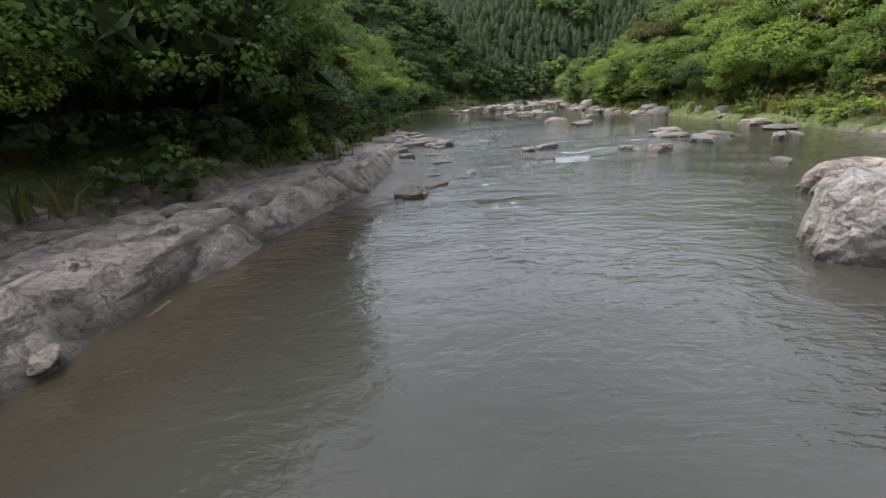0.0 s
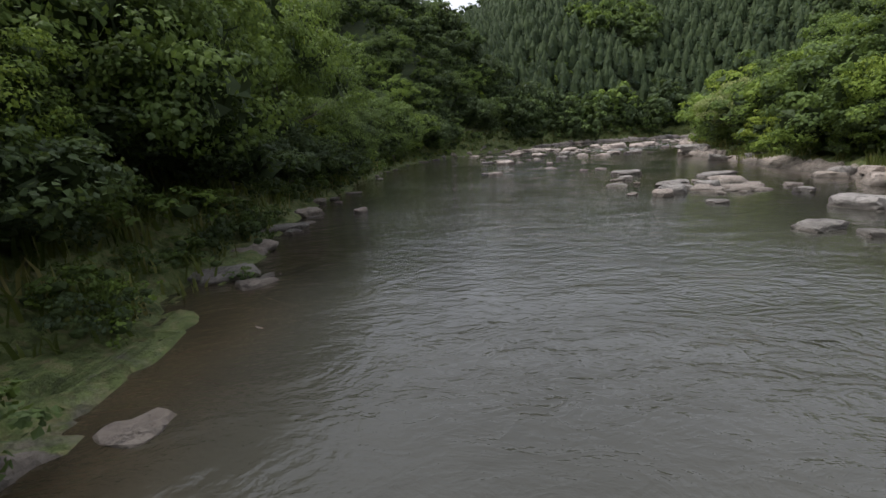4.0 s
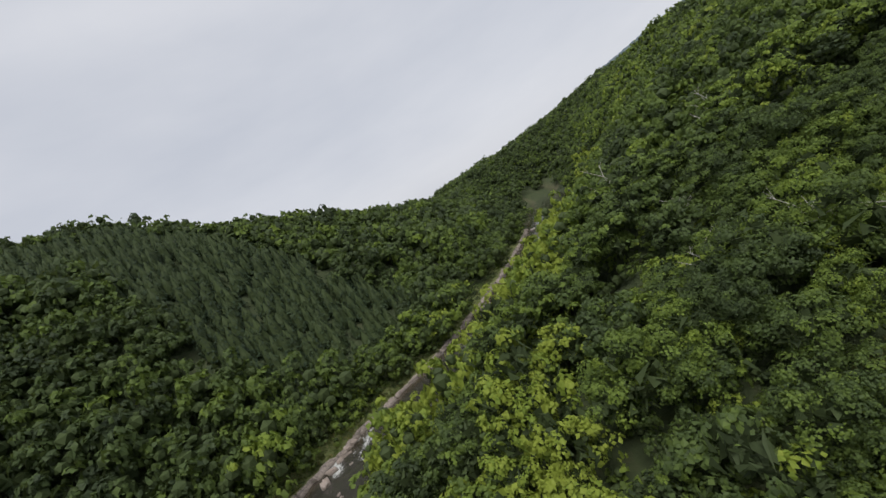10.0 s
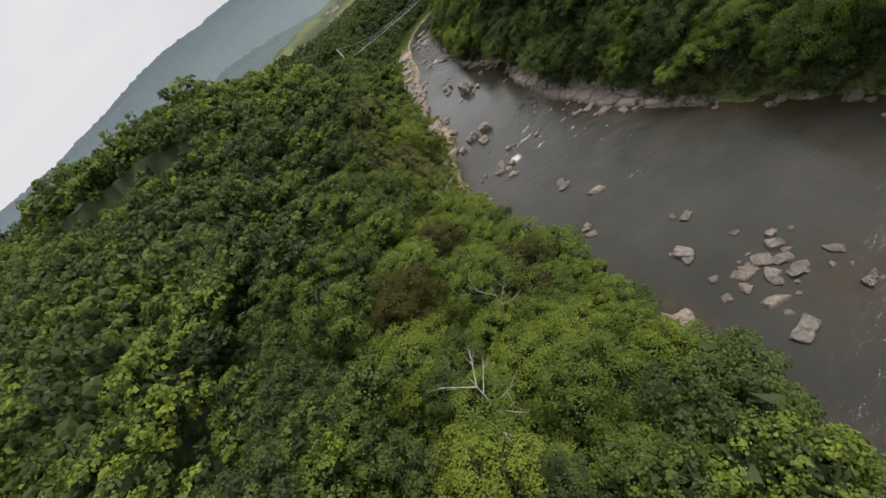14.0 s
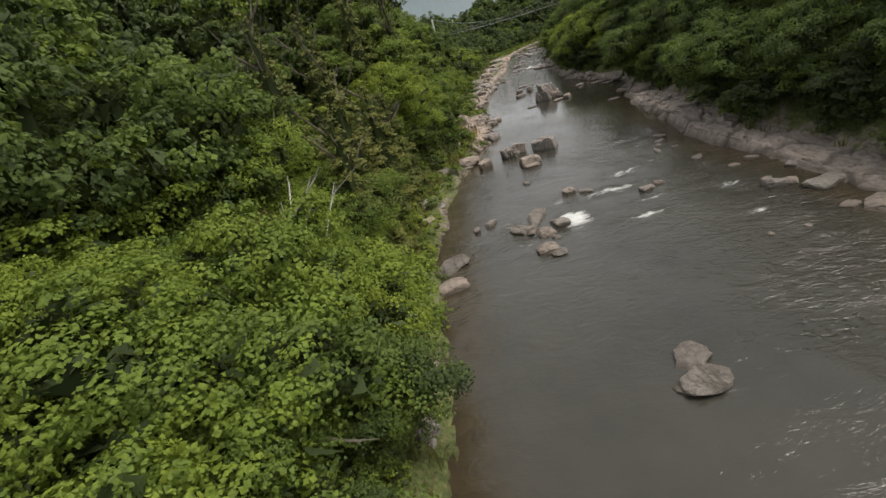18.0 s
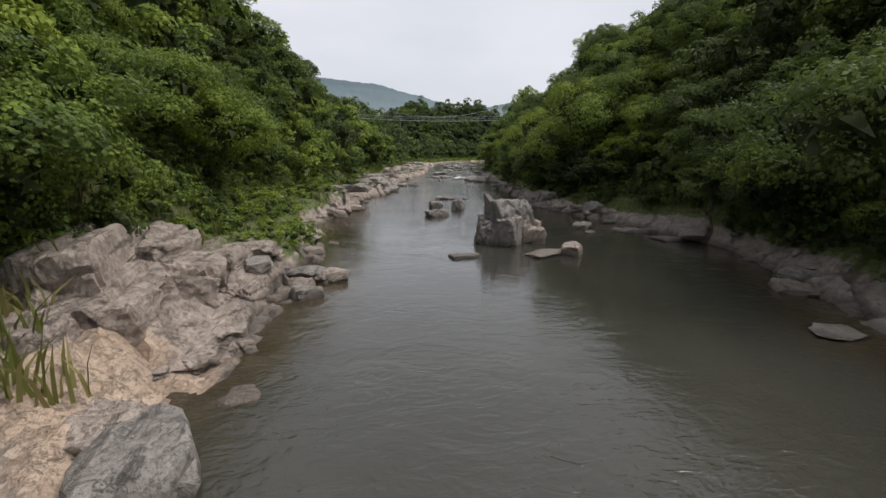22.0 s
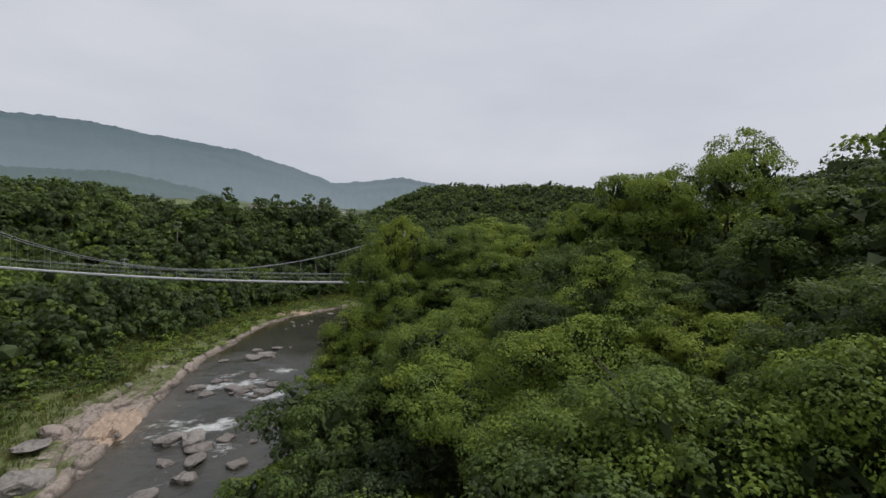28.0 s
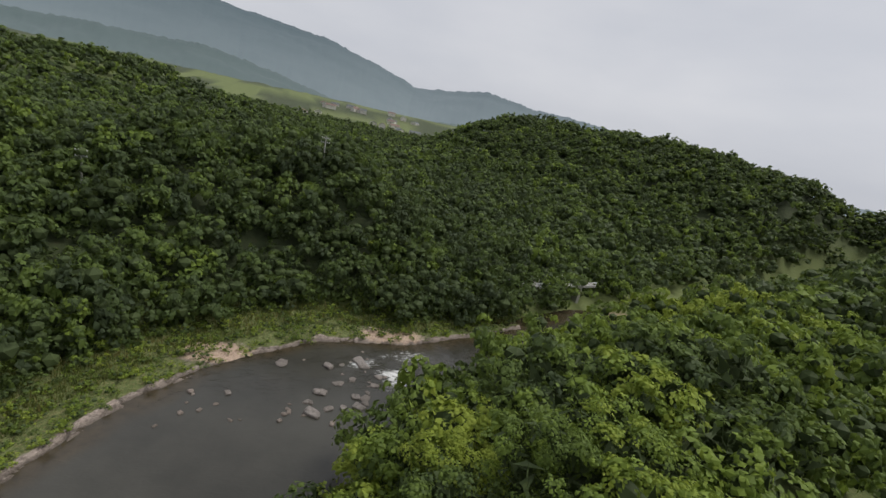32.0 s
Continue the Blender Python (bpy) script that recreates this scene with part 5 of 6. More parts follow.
rock(-3.9, -21.7, 0.6, 1.2, 1.25, 1.6, 12, 0, "tall split grey crag rising from the river", rock_mesh("boulder", 15, rock_grey, 4, 12, 0.1, 0.95, True), "crag")
rock(-3.35, -20.75, 0.4, 0.85, 0.85, 1.35, 38, 0, "cracked pale buttress of the crag", rock_mesh("boulder", 21, rock_grey, 4, 10, 0.09, 0.95, True), "crag")
rock(-2.5, -21.7, 0.3, 0.8, 1.0, 1.35, -15, 0, "dark shattered shoulder of the crag", rock_mesh("boulder", 27, rock_grey, 4, 12, 0.11, 0.95, True), "crag")
rock(-4.85, -21.2, 0.25, 0.85, 0.9, 1.1, 5, 0, "grey shoulder of the crag", rock_mesh("boulder", 29, rock_warm, 4, 10, 0.09, 0.95, True), "crag")
rock(-3.6, -21.9, 1.7, 0.7, 0.6, 0.65, 30, 0, "fractured top block of the crag", rock_mesh("boulder", 33, rock_warm, 4, 10, 0.08, 0.95, True), "crag")
rock(-4.6, -17.9, -0.05, 1.3, 0.7, 0.25, 20, 0, "low pale slab beside the crag", rock_mesh("boulder", 35, rock_warm, 4, 8, 0.06, 0.95, True), "rock")
rock(-5.9, -17.7, 0.1, 0.75, 0.5, 0.45, 50, 0, "pale angular block beside the crag", rock_mesh("boulder", 37, rock_warm, 4, 8, 0.06, 0.95, True), "rock")
rock(0.0, -18.0, -0.05, 0.85, 0.4, 0.25, 5, 0, "low slab awash in the river", rock_mesh("boulder", 39, rock_grey, 4, 8, 0.06, 0.95, True), "rock")
rock(-1.5, -31.9, 0.05, 0.95, 0.5, 0.55, 20, 0, "dark angular rock in the current", rock_mesh("boulder", 41, rock_grey, 4, 8, 0.06, 0.95, True), "rock")
rock(-4.4, -35.6, 0.1, 0.95, 0.5, 0.75, 60, 0, "dark pointed rock in the current", rock_mesh("boulder", 43, rock_grey, 4, 8, 0.06, 0.95, True), "rock")
rock(-2.6, -37.0, 0.05, 0.6, 0.4, 0.6, 10, 0, "dark rock in the current", rock_mesh("boulder", 45, rock_grey, 4, 8, 0.06, 0.95, True), "rock")
for k, (wx0, wy0, wz0, sa0, sb0, sc0, rz0) in enumerate(((12.3, -4.0, .0, 1.3, .55, .38, 28), (11.3, -3.3, -.05, 1.15, .45, .3, 32), (12.6, -2.9, .05, 1.1, .6, .36, 22), (11.0, -5.4, .1, 1.1, .7, .5, -15), (12.9, -7.4, .7, 1.2, 1.2, 1.3, 10), (11.9, -9.4, .8, 1.2, 1.5, 1.5, -8), (11.2, -11.7, .8, 1.2, 1.4, 1.5, 12),
                                                       (10.8, -13.9, .7, 1.1, 1.3, 1.3, -20), (9.8, -10.6, .2, .8, 1.3, .6, 15), (9.5, -12.9, .3, .7, 1.1, .7, -5), (10.2, -8.3, .1, .8, .8, .45, 30), (13.2, -10.4, 1.2, 1.2, 2.0, 2.1, 5), (12.6, -13.2, 1.1, 1.2, 2.0, 2.0, -10), (9.2, -9.2, 0, .45, .6, .3, 40))):
    rock(wx0, wy0, wz0, sa0, sb0, sc0, rz0, 0, "pale pink fractured rock slab of the outcrop on the bank", rock_mesh("slab", 80 + k, rock_warm, 4, 7, 0.09, 0.9, True), "rock")
rock(7.6, -13.2, 0.05, 0.55, 0.4, 0.5, 30, 3, "grey angular block at the water's edge")
rock(6.6, -15.5, 0.1, 1.0, 0.8, 0.9, 70, 4, "large pale block at the water's edge")
rock(-9.0, -6.4, 0.0, 0.9, 0.6, 0.35, 10, 5, "low flat rock in shade by the bank")
rock(12.0, 25.7, 0.0, 0.8, 1.75, 0.62, -12, 7, "long narrow grey rock rising from the rapids")
rock(16.5, 25.0, 0.0, 0.7, 0.3, 0.4, 75, 1, "long low rock near the grassy bank")
rock(15.3, 24.5, 0.0, 0.6, 0.35, 0.4, 60, 3, "long low pale rock near the grassy bank")
# the dark ledge that the first rapid spills over, and the blocks along the shaded bank
for k, (wx0, wy0, sa0, sb0, sc0, rz0) in enumerate(((-3.5, 15.5, .55, .35, .38, 30), (-2.6, 16.6, .6, .3, .2, 45), (-2.2, 17.4, .65, .3, .2, 55), (-1.2, 18.9, .78, .24, .3, 72), (-2.8, 18.9, .3, .24, .12, 10),
                                                 (-2.5, 22.8, .75, .4, .16, 40), (2.4, 25.6, .42, .36, .24, 0), (3.45, 26.1, .6, .42, .42, 15), (-3.2, 31.1, .55, .48, .52, 60), (-2.25, 31.0, .66, .5, .55, -10), (-2.6, 29.9, .45, .25, .18, 30),
                                                 (-4.6, 32.3, 1.3, .8, .5, 15), (-3.1, 35.5, .5, .38, .3, 20), (-5.2, 42.4, .5, .45, .4, 0), (-4.1, 36.2, 1.1, .7, .28, 40), (-4.9, 40.2, .5, 1.2, .3, -15), (-3.0, 26.3, .42, .3, .2, 0), (-4.4, 26.0, .45, .3, .3, 0),
                                                 (-6.0, 29.2, .5, .45, .6, 10), (-5.2, 28.8, .5, .4, .4, 45), (-10.6, 63.4, .9, .6, .5, 10), (-9.6, 61.2, .9, .6, .35, 30), (-11.0, 71.6, .7, .6, .45, 60), (-11.2, 67.4, 1.4, .7, .4, 25),
                                                 (11.2, 44.3, .7, .3, .25, 10), (9.5, 84.5, 1.0, .7, .4, 0), (7.0, 72.4, .5, .4, .45, 0), (13.6, 80.1, 1.2, .8, .5, 15), (11.4, 73.6, 1.0, .7, .5, 0), (8.3, 69.8, .4, .35, .2, 0), (-3.2, 15.0, .5, .4, .3, 0))):
    rock(wx0, wy0, 0.0, sa0, sb0, sc0, rz0, 2 * k + 1 if k < 6 else 3 * k, "dark wet ledge rock that water spills over" if k < 6 else "pale angular rock by the water's edge")
ROCKS = [(12.2, 31.5, .6, .4), (12.6, 31.0, .9, .6), (8.2, 22.5, .6, .45), (7.1, 23.4, .6, .5), 
         (7.4, 23, .4, .2), (8.4, 22.6, .4, .25), (10.5, 17.5, .5, .35), (19.2, 32.4, 1.0, .8), 
         (10.7, 43.2, .7, .4), (10.9, 44.4, 1.0, .35), (9.5, 50.3, 1.0, .7), (14.7, 54.5, .8, .6), (15.2, 56.2, .8, .5),
         (26, 137, 2.0, .9), (23, 131, 1.8, .8), (33.4, 140, 2.0, .9), (38.9, 135.7, 1.6, .8), (57.4, 152.6, 4.2, 1.0), (58.4, 151, 2.4, 1.1), (50.6, 150, 1.7, .8),
         (10.7, 141, 1.4, .7), (13, 141.5, 1.2, .6), (5, 142.4, 1.2, .7), (35, 147, 1.8, .8), (26.9, 171, 1.4, .8), (37.8, 176, 1.4, .8), (-65.7, -175.5, 1.2, .6), (-61.9, -170.7, .8, .4),
         (-58, -165, .9, .5), (-55, -176, .9, .45), (-14, -77, 1.1, .7), (-10.5, -69.5, .6, .4), (-17.2, -67.6, 1.4, 1.1), (-16.0, -70, 1.1, .8), (-9.4, -71, .5, .3), (-11.2, -76.8, .9, .5), (-13.4, -77.8, .8, .5), (-16, -80, 1.1, .6), (-15.3, -90, 1.6, .6),
         (8.3, 64.1, .6, .35), (9.0, 63.0, .5, .3), (-8.5, 72, .6, .4)]
r7 = random.Random(5)
for cx0, cy0, spread, count, s in ((9, 73, 3.4, 16, .55), (7, 122, 7, 18, .7), (18, 128, 8, 20, .7), (11, 75, 3.2, 16, .7), (8, 80.5, 1.2, 3, .6), (12.8, 67.5, .9, 4, .8), (12, 28.5, 1.6, 8, .7), (-11.7, -57, .9, 3, .5), (-6, -43, 2, 4, .45), (-16, -72, 3, 9, .9), (-12, -77, 2, 6, .9),
                                   (-5.2, -43.6, .8, 3, .8), (-3, -60, 2, 5, .8), (24, 133, 7, 26, 1.2), (10, 138, 6, 14, .9), (-3, 125, 5, 8, .8), (48, 152, 9, 22, 1.0), (58, 151, 3, 7, 1.7), (72, 163, 9, 18, .8), (95, 140, 9, 20, .9),
                                   (110, 115, 6, 20, .9), (128, 88, 7, 18, .9), (150, 60, 9, 20, 1.0), (170, 46, 7, 16, 1.1), (192, 28, 8, 16, 1.1), (-20, -96, 4, 12, .9), (-27, -118, 4, 14, 1.0), (-31, -135, 4, 16, .9), (-37, -148, 4, 12, .9), (-46, -168, 5, 10, .4),
                                   (-66, -172, 5, 26, .55), (-57, -166, 4, 12, .5), (-16.6, -68.5, 1.5, 7, 1.0), (-13.5, -36, 1.6, 8, .9), (-13, -22, 3, 10, .8), (3, 108, 6, 10, .7), (18, 112, 5, 12, .8), (5, 92, 5, 6, .6), (-1, 41, 4, 5, .3)):
    for _ in range(count):
        s0 = s * r7.choice((.45, .6, .8, 1.0, 1.25))
        ROCKS.append((cx0 + r7.gauss(0, spread * .6), cy0 + r7.gauss(0, spread * .6), s0, s0 * r7.uniform(.4, .8)))
def joined_rocks(rows, name, label):
    vs, fs, base = [], [], 0
    for k, (rx, ry, s, h) in enumerate(rows):
        me = rock_kinds[k % 12]
        co = np.empty(len(me.vertices) * 3)
        me.vertices.foreach_get("co", co)
        co = co.reshape(-1, 3) * (s, s * 0.8, h * 1.15)
        a = k * 1.7
        vs.append(np.stack([rx + co[:, 0] * math.cos(a) - co[:, 1] * math.sin(a), ry + co[:, 0] * math.sin(a) + co[:, 1] * math.cos(a), co[:, 2] + .05 * h], 1))
        ix = np.empty(len(me.polygons) * 3, np.int32)
        me.polygons.foreach_get("vertices", ix)
        fs.append(ix.reshape(-1, 3) + base)
        base += len(co)
    tagged(new(name, mesh_from(name, np.concatenate(vs), np.concatenate(fs), rock_warm)), label, "rocks", kind="stuff")


ROCKS.sort(key=lambda q: (math.hypot(q[0], q[1] - 30) > 95 and q[1] > 100, -q[2]))
joined_rocks(ROCKS[270:], "river_stones", "many small weathered stones awash in the rapids")
ROCKS = ROCKS[:270]
for k, (rx, ry, s, h) in enumerate(ROCKS):
    rock(rx, ry, 0.05 * h, s * r7.uniform(.85, 1.25), s * r7.uniform(.7, 1.0), h * 0.95, r7.uniform(0, 360), 2 * k + 1 if ry < -25 else k, ("grey angular rock in the river" if k % 2 or ry < -25 else "pinkish weathered rock in the river") if s > .5 else "small rock awash in the river")

# loose blocks along both shelves
for line, table, seed in ((WEST, W_SHELF, 3), (EAST, E_SHELF, 4)):
    rr = np.random.default_rng(seed)
    cnt = 140 if line is WEST else 190
    al = rr.uniform(8.5, 37, cnt)
    if line is EAST:
        al[::3] = rr.uniform(10.5, 17.5, len(al[::3]))
    i0 = al.astype(int)
    f = (al - i0)[:, None]
    base = line[i0] * (1 - f) + line[np.minimum(i0 + 1, len(line) - 1)] * f
    dirv = unit(line[np.minimum(i0 + 1, len(line) - 1)] - line[i0])
    out = np.stack([-dirv[:, 1], dirv[:, 0]], 1) * (1 if line is WEST else -1)
    off = rr.uniform(-1.2, 0.6, cnt) + rr.uniform(0, 0.7, cnt) * knots(table, al)
    pxy = base + out * off[:, None]
    pz = bed(pxy[:, 0], pxy[:, 1])[0]
    for k in range(cnt):
        s0 = float(rr.choice([.35, .5, .7, 1.0, 1.4], p=[.3, .3, .2, .14, .06]))
        if line is WEST:
            s0 = min(s0, .2 if 18.3 < al[k] < 22 else .45 if 18.5 < al[k] < 31.5 else .8)
        ob = tagged(new("bank_boulder", rock_kinds[int(rr.integers(0, 12))]), "weathered boulder lying on the rocky bank", "rock", "boulders on the banks")
        ob.matrix_basis = pose(pxy[k, 0], pxy[k, 1], max(pz[k], -.2) + s0 * .15, 0, 0, rr.uniform(0, 360)) @ Matrix.Diagonal((s0 * rr.uniform(.9, 1.5), s0, s0 * rr.uniform(.6, 1.0), 1))

# ---- riverside grass ----
r8 = np.random.default_rng(41)
gx_, gy_, gz_, gd_, gs_, gw_, ga_ = spots_grid(-100, 110, -192, 185, 0.72, 8)
vg = np.where(gw_, np.interp(ga_, [0, 8, 10, 18, 22, 24, 26, 31, 34, 46], [.8, .5, .1, .05, .1, .9, .9, .7, .9, .6]),
              np.interp(ga_, [0, 6, 9, 11, 14, 17, 20, 23, 26, 30, 32, 36, 45], [.95, .95, .8, .4, .25, .3, .6, .9, .7, .6, .6, .5, .4]))
gm = (gd_ > gs_ * np.where((~gw_) & (ga_ > 20.5) & (ga_ < 27), .25, .55) + .3) & (gd_ < gs_ + 3.5 + 9 * ((~gw_) & (ga_ < 10.2))) & (r8.uniform(0, 1, len(gx_)) < vg * 1.0)
bx_, by_, bz_ = gx_[gm], gy_[gm], bed(gx_[gm], gy_[gm])[0]
blades = 12
nb = len(bx_) * blades
P = np.stack([np.repeat(bx_, blades), np.repeat(by_, blades), np.repeat(bz_, blades) - .08], 1) + r8.normal(0, .22, (nb, 3)) * (1, 1, 0)
reed = np.where((~gw_[gm]) & (ga_[gm] > 19.5) & (ga_[gm] < 26), 1.5, 1.0)
tall_b = np.repeat(r8.uniform(.35, 1.1, len(bx_)) * reed, blades) * r8.uniform(.6, 1.2, nb)
lean = r8.normal(0, .32, (nb, 2)) * tall_b[:, None]
wdir = unit(r8.normal(size=(nb, 3)) * (1, 1, 0)) * .042
tip = P + np.stack([lean[:, 0], lean[:, 1], tall_b], 1)
midp = P + np.stack([lean[:, 0] * .3, lean[:, 1] * .3, tall_b * .6], 1)
gv = np.stack([P - wdir, P + wdir, midp + wdir * .8, tip, midp - wdir * .8], 1).reshape(-1, 3)
b5 = np.arange(nb)[:, None] * 5
gq, gt = np.concatenate([b5, b5 + 1, b5 + 2, b5 + 4], 1), np.concatenate([b5 + 4, b5 + 2, b5 + 3], 1)
tg = np.repeat(np.clip(np.where(reed > 1, .72, .45) + r8.normal(0, .22, len(bx_)), 0, 1), blades * 5)
tagged(new("riverside_grass", mesh_from("riverside_grass", gv, [gq, gt], grass_mat, [("tint", tg)])), "tall green and straw-coloured riverside grass", "grass", kind="stuff")


# ---- suspension footbridge ----
def hang(a, b, sag, t):
    q = Vector(a).lerp(Vector(b), t)
    q.z -= sag * 4 * t * (1 - t)
    return q


def cable(name, a, b, sag, r, material, parent, label="", steps=28):
    bm = bmesh.new()
    a, b = Vector(a), Vector(b)
    flat = Vector((-(b - a).y, (b - a).x, 0)).normalized()
    rings = []
    for k in range(steps + 1):
        q = hang(a, b, sag, k / steps)
        rings.append([bm.verts.new(q + flat * r * math.cos(j * 1.2566) + Vector((0, 0, r * math.sin(j * 1.2566)))) for j in range(5)])
    for p0, p1 in zip(rings[:-1], rings[1:]):
        for j in range(5):
            bm.faces.new((p0[j], p0[(j + 1) % 5], p1[(j + 1) % 5], p1[j]))
    return part(name, bm_mesh(name, bm, material), parent, label)


EAST_END, WEST_END = Vector((2.5, -151.5, 15.0)), Vector((-51.7, -128.5, 14.5))
TOWER = 7.0
bridge = tagged(new("suspension_footbridge"), "narrow grey suspension footbridge hung over the river", "bridge")
across = (WEST_END - EAST_END).normalized()
side = Vector((-across.y, across.x, 0)).normalized()
span = (WEST_END - EAST_END).length
planks = 120
bm = bmesh.new()
bmesh.ops.create_cube(bm, size=1, matrix=Matrix.Diagonal((span / planks * 0.95, 0.86, 0.06, 1)))
bmesh.ops.bevel(bm, geom=bm.edges[:], offset=0.008, segments=1, affect="EDGES")
deck_me = bm_mesh("plank", bm, deck_mat)
turn_deg = math.degrees(math.atan2(across.y, across.x))
for k in range(planks):
    q = hang(EAST_END, WEST_END, 0.9, (k + 0.5) / planks)
    part("plank", deck_me, bridge, where=pose(q.x, q.y, q.z, 0, 0, turn_deg))
for s in (-1, 1):
    o = side * 0.47 * s
    top = Vector((0, 0, TOWER))
    cable("main_cable", EAST_END + o + top, WEST_END + o + top, TOWER - 0.3, 0.035, steel, bridge)
    cable("handrail", EAST_END + o + Vector((0, 0, 1.1)), WEST_END + o + Vector((0, 0, 1.1)), 0.9, 0.025, steel, bridge)
    cable("rail_wire", EAST_END + o + Vector((0, 0, 0.55)), WEST_END + o + Vector((0, 0, 0.55)), 0.9, 0.014, steel, bridge)
    cable("deck_beam", EAST_END + o * 0.95 - Vector((0, 0, 0.1)), WEST_END + o * 0.95 - Vector((0, 0, 0.1)), 0.9, 0.06, steel, bridge)
    for k in range(1, 30):
        t = k / 30
        a, b2 = hang(EAST_END + o, WEST_END + o, 0.9, t), hang(EAST_END + o + top, WEST_END + o + top, TOWER - 0.3, t)
        bm = bmesh.new()
        add_tube(bm, a, b2, 0.014, 0.014, 4)
        part("hanger", bm_mesh("hanger", bm, steel), bridge)


def tower_brace(end):
    bm = bmesh.new()
    for zz in (0.0, TOWER * 0.5, TOWER - 0.6):
        add_box(bm, end.x, end.y, end.z + zz - 0.1, 0.28, 1.0, 0.3, turn_deg)
    return bm


for end, way in ((EAST_END, -1), (WEST_END, 1)):
    g = height(end.x, end.y)
    tower = part("tower", bm_mesh("tower", tower_brace(end), white_concrete), bridge, "pale concrete tower with two square legs")
    for s in (-1, 1):
        q = end + side * 0.62 * s
        bm = bmesh.new()
        for wide, lo, hi in ((0.4, g - 0.6, end.z + 0.2), (0.27, end.z + 0.2, end.z + TOWER - 0.25)):
            add_box(bm, q.x, q.y, (lo + hi) / 2, wide, wide, hi - lo, turn_deg)
        part("leg", bm_mesh("leg", bm, white_concrete), tower)
        bm = bmesh.new()
        add_box(bm, q.x, q.y, end.z + TOWER - 0.12, 0.4, 0.4, 0.24, turn_deg)
        add_tube(bm, q + Vector((0, 0, TOWER)), q + Vector((0, 0, TOWER + 0.12)), 0.14, 0.06, 8)
        part("cap", bm_mesh("cap", bm, white_concrete), tower)
    bm = bmesh.new()
    q = end + across * way * 1.2
    add_box(bm, q.x, q.y, (g - 1 + end.z) / 2 - 0.1, 2.2, 2.2, max(end.z - g + 1, 1.0), turn_deg)
    part("abutment", bm_mesh("abutment", bm, concrete), bridge)
    for s in (-1, 1):
        anchor = end + across * way * 8 + side * 0.8 * s
        anchor.z = height(anchor.x, anchor.y)
        cable("back_stay", end + side * 0.6 * s + Vector((0, 0, TOWER)), anchor, 0.2, 0.035, steel, bridge, steps=6)

# ---- utility poles on the terrace ----
def utility_pole(x, y, h, rz):
    root = tagged(new("utility_pole"), "grey concrete utility pole with crossarms beside trees", "utility pole", "utility poles on the terrace")
    root.matrix_basis = pose(x, y, height(x, y) - 0.4, 0, 0, rz)
    bm = bmesh.new()
    add_tube(bm, (0, 0, 0), (0, 0, h), 0.17, 0.11, 10)
    part("post", bm_mesh("post", bm, concrete), root)
    for zz in (h - 0.4, h - 1.3):
        bm = bmesh.new()
        add_box(bm, 0, 0.13, zz, 1.7, 0.09, 0.09)
        arm = part("crossarm", bm_mesh("crossarm", bm, steel), root)
        for xx in (-.75, -.35, .35, .75):
            bm = bmesh.new()
            add_tube(bm, (xx, 0.13, zz + 0.04), (xx, 0.13, zz + 0.24), 0.06, 0.035, 6)
            part("insulator", bm_mesh("insulator", bm, white_paint), arm)
    return root


for px, py, ph, pr in ((-13.4, -187, 8.5, 20), (-22.4, -206, 8, 0), (-60, -214, 10, 0)):
    utility_pole(px, py, ph, pr)


# ---- hut and play tower in the clearing ----
def gabled(name, label, x, y, w, l, h, roof_h, rz, wall, roof, category, base=None):
    root = tagged(new(name), label, category)
    root.matrix_basis = pose(x, y, (height(x, y) if base is None else base) - 0.1, 0, 0, rz)
    bm = bmesh.new()
    add_box(bm, 0, 0, h / 2, w, l, h)
    for s in (-1, 1):
        y0 = s * (l / 2 - 0.05)
        tri = [bm.verts.new(c) for c in ((-w / 2, y0, h), (w / 2, y0, h), (0, y0, h + roof_h * 0.95))]
        bm.faces.new(tri)
    part("wall", bm_mesh("wall", bm, wall), root)
    for s in (-1, 1):
        bm = bmesh.new()
        ln = math.hypot(w / 2 + 0.5, roof_h)
        m = Matrix.Translation((s * (w / 4 + 0.22), 0, h + roof_h / 2 - 0.02)) @ Matrix.Rotation(s * math.atan2(roof_h, w / 2 + 0.2), 4, "Y") @ Matrix.Diagonal((ln, l + 0.9, 0.09, 1))
        bmesh.ops.create_cube(bm, size=1, matrix=m)
        part("roof_slope", bm_mesh("roof_slope", bm, roof), root)
    bm = bmesh.new()
    add_box(bm, 0, 0, h + roof_h + 0.05, 0.22, l + 0.9, 0.14)
    part("ridge_cap", bm_mesh("ridge_cap", bm, roof), root)
    bm = bmesh.new()
    add_box(bm, 0.3, -l / 2 - 0.02, 1.0, 0.9, 0.06, 2.0)
    part("door", bm_mesh("door", bm, bark), root)
    for s in (-1, 1):
        bm = bmesh.new()
        add_box(bm, s * (w / 2 + 0.02), 0, h * 0.6, 0.06, 1.2, 0.9)
        part("window", bm_mesh("window", bm, roof_blue), root)
    return root


gabled("park_hut", "small hut with a brown ridged roof in a clearing", -64, -129.6, 3.4, 4.2, 2.3, 1.5, 35, wall_mat, roof_mat, "hut")
play = tagged(new("play_tower"), "wooden playground tower with a tiled roof and slide", "playground")
play.matrix_basis = pose(-85.5, -129, height(-85.5, -129), 0, 0, 215) @ Matrix.Scale(0.78, 4)
for sx0 in (-1, 1):
    for sy0 in (-1, 1):
        bm = bmesh.new()
        add_tube(bm, (sx0 * .8, sy0 * .8, -.3), (sx0 * .8, sy0 * .8, 4.2), .09, .08, 7)
        part("post", bm_mesh("post", bm, bark), play)
bm = bmesh.new()
add_box(bm, 0, 0, 1.9, 1.9, 1.9, .1)
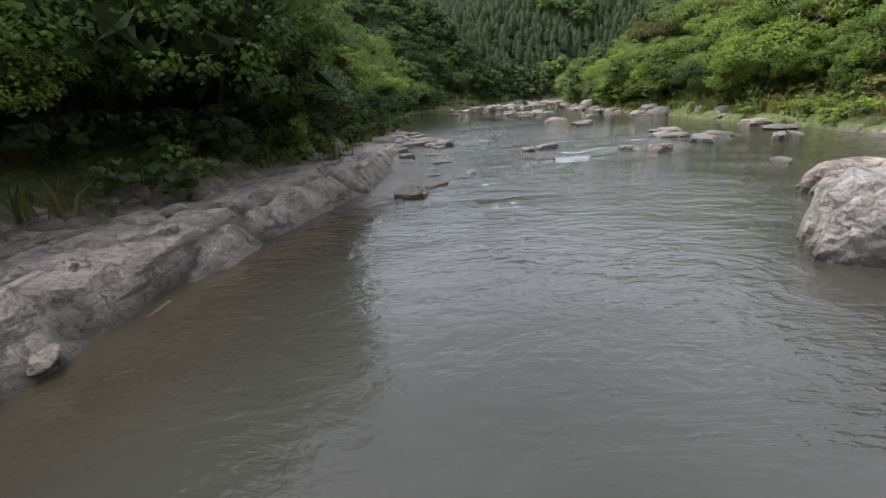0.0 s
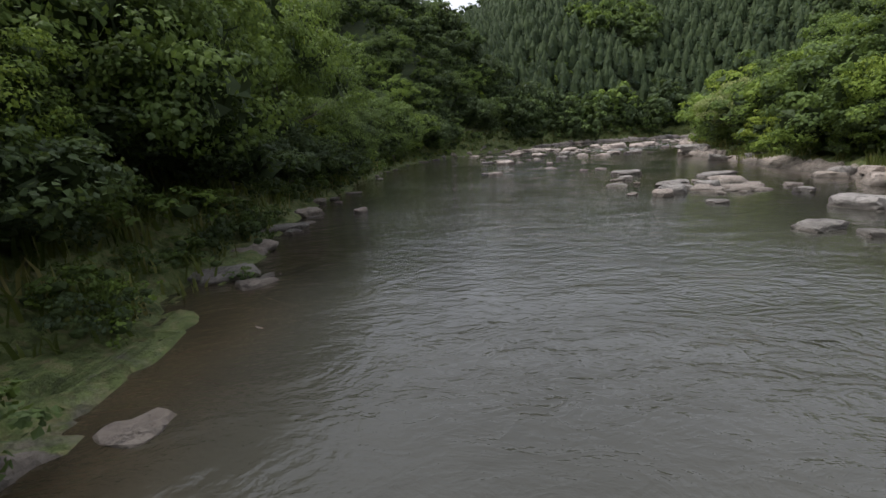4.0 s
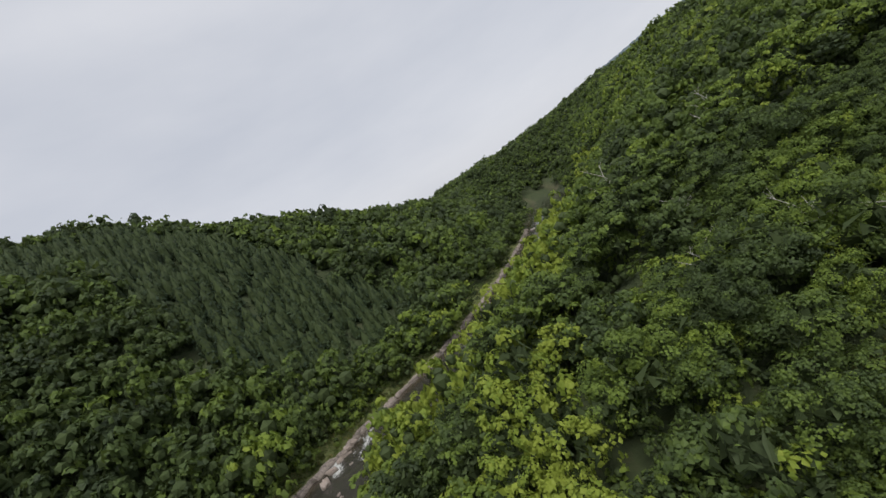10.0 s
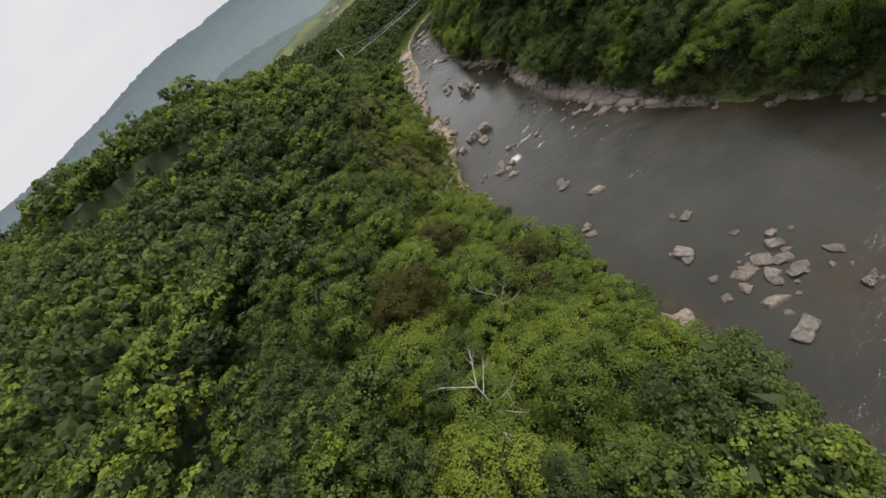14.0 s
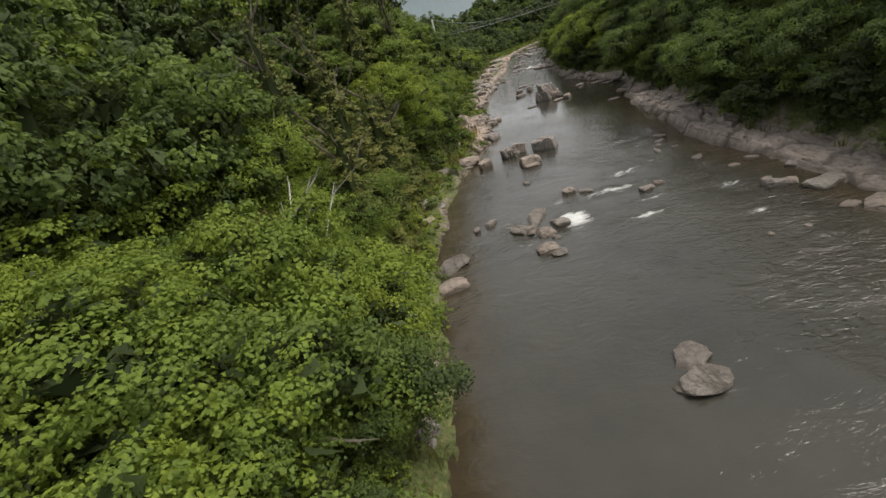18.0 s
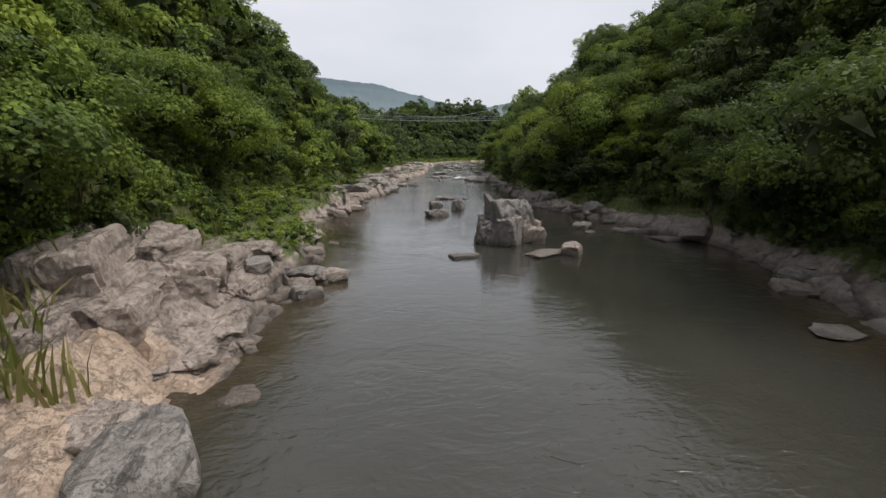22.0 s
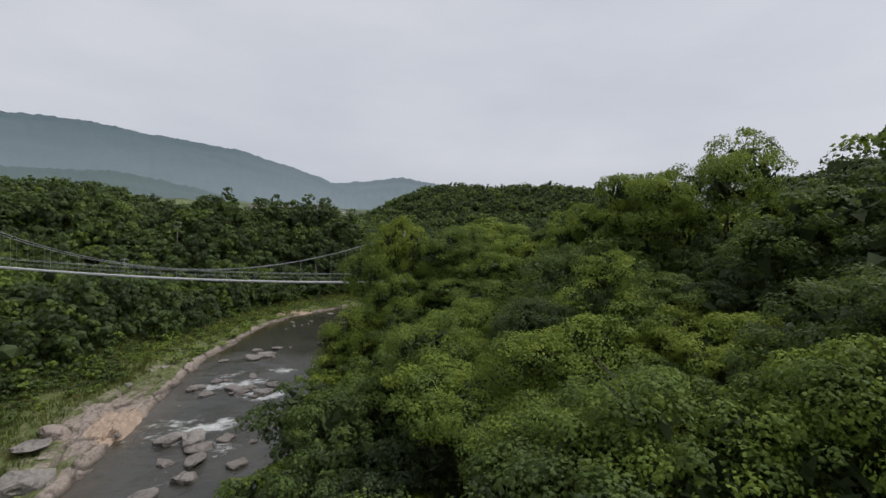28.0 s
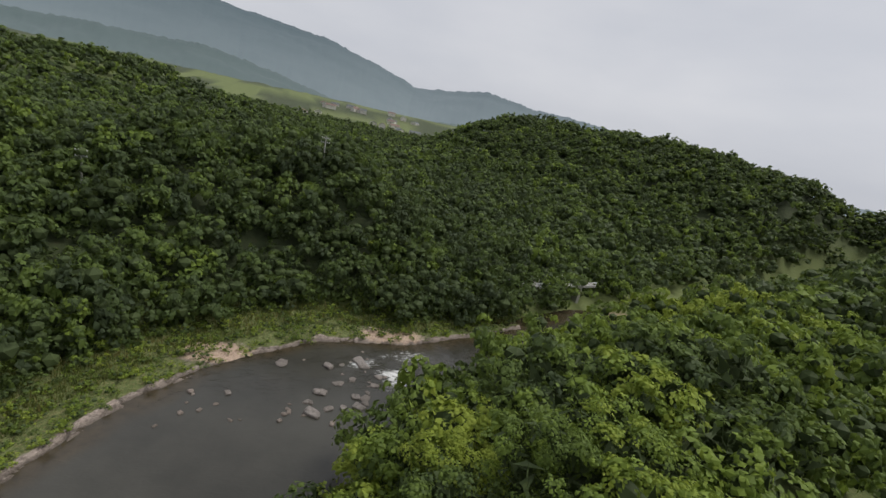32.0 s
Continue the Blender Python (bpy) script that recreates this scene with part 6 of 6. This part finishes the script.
part("platform", bm_mesh("platform", bm, bark), play)
for sy0 in (-1, 1):
    bm = bmesh.new()
    add_box(bm, 0, sy0 * .85, 2.5, 1.7, .06, .8)
    part("side_panel", bm_mesh("side_panel", bm, red_paint), play)
bm = bmesh.new()
bmesh.ops.create_cone(bm, cap_ends=True, segments=4, radius1=1.75, radius2=.12, depth=1.1, matrix=pose(0, 0, 4.6, 0, 0, 45))
part("roof", bm_mesh("roof", bm, roof_mat), play)
bm = bmesh.new()
bmesh.ops.create_cube(bm, size=1, matrix=Matrix.Translation((2.4, 0, 1.0)) @ Matrix.Rotation(radians(32), 4, "Y") @ Matrix.Diagonal((3.6, .7, .08, 1)))
slide = part("slide", bm_mesh("slide", bm, steel), play)
for sy0 in (-1, 1):
    bm = bmesh.new()
    bmesh.ops.create_cube(bm, size=1, matrix=Matrix.Translation((2.4, sy0 * .36, 1.12)) @ Matrix.Rotation(radians(32), 4, "Y") @ Matrix.Diagonal((3.6, .06, .22, 1)))
    part("slide_rail", bm_mesh("slide_rail", bm, red_paint), slide)

# ---- road bridge beyond the pool ----
road = tagged(new("road_bridge"), "low grey concrete road bridge with guardrails among trees", "bridge")
road.matrix_basis = pose(-118, -206, 4.2, 0, 0, 12)
bm = bmesh.new()
add_box(bm, 0, 0, 0, 26, 5, .5)
part("deck", bm_mesh("deck", bm, concrete), road)
for sy0 in (-1, 1):
    bm = bmesh.new()
    add_box(bm, 0, sy0 * 2.4, 1.0, 26, .08, .3)
    rail = part("guardrail", bm_mesh("guardrail", bm, white_paint), road)
    for k in range(14):
        bm = bmesh.new()
        add_box(bm, -13 + k * 2, sy0 * 2.4, .6, .12, .12, 1.0)
        part("guardrail_post", bm_mesh("guardrail_post", bm, white_paint), rail)
for k in (-8, 0, 8):
    bm = bmesh.new()
    add_box(bm, k, 0, -2.6, 1.0, 4.2, 5.2)
    part("pier", bm_mesh("pier", bm, concrete), road)

# ---- far village ----
r9 = random.Random(77)
for k in range(22):
    a, dd = radians(r9.uniform(-178, -164)), r9.uniform(560, 900)
    hx, hy = -51 + math.sin(a) * dd, -120 + math.cos(a) * dd
    gabled("farm_house", "far pale farmhouse with a dark roof among fields" if k % 2 else "far farmhouse with a slate roof among fields", hx, hy,
           r9.uniform(7, 10), r9.uniform(10, 15), r9.uniform(3.5, 6), r9.uniform(2, 3), r9.uniform(0, 180), wall_mat, roof_blue if k % 2 else roof_mat, "house")

# ---- bare and dead trees that stick out of the canopy ----
dead_meshes = [trunk_mesh("dead_trunk", 60 + k, 7.0, 0.13, dead_wood, 8, True) for k in range(3)]
for k, (tx, ty, tz) in enumerate(((38, 83, 3), (42, 90, 3), (46, 96, 3), (35, 76, 4), (55, 88, 2), (-44, -72, 2), (24, 38, 1), (30, 66, 2), (-24, 118, 3), (-30, 108, 3), (62, 70, 3), (70, 84, 3))):
    ob = tagged(new("dead_tree", dead_meshes[k % 3]), "bare bleached dead tree rising through the canopy", "dead tree", "dead trees")
    ob.matrix_basis = pose(tx, ty, height(tx, ty) + tz * .3, r9.uniform(-12, 12), r9.uniform(-12, 12), r9.uniform(0, 360)) @ Matrix.Scale(r9.uniform(.9, 1.25), 4)
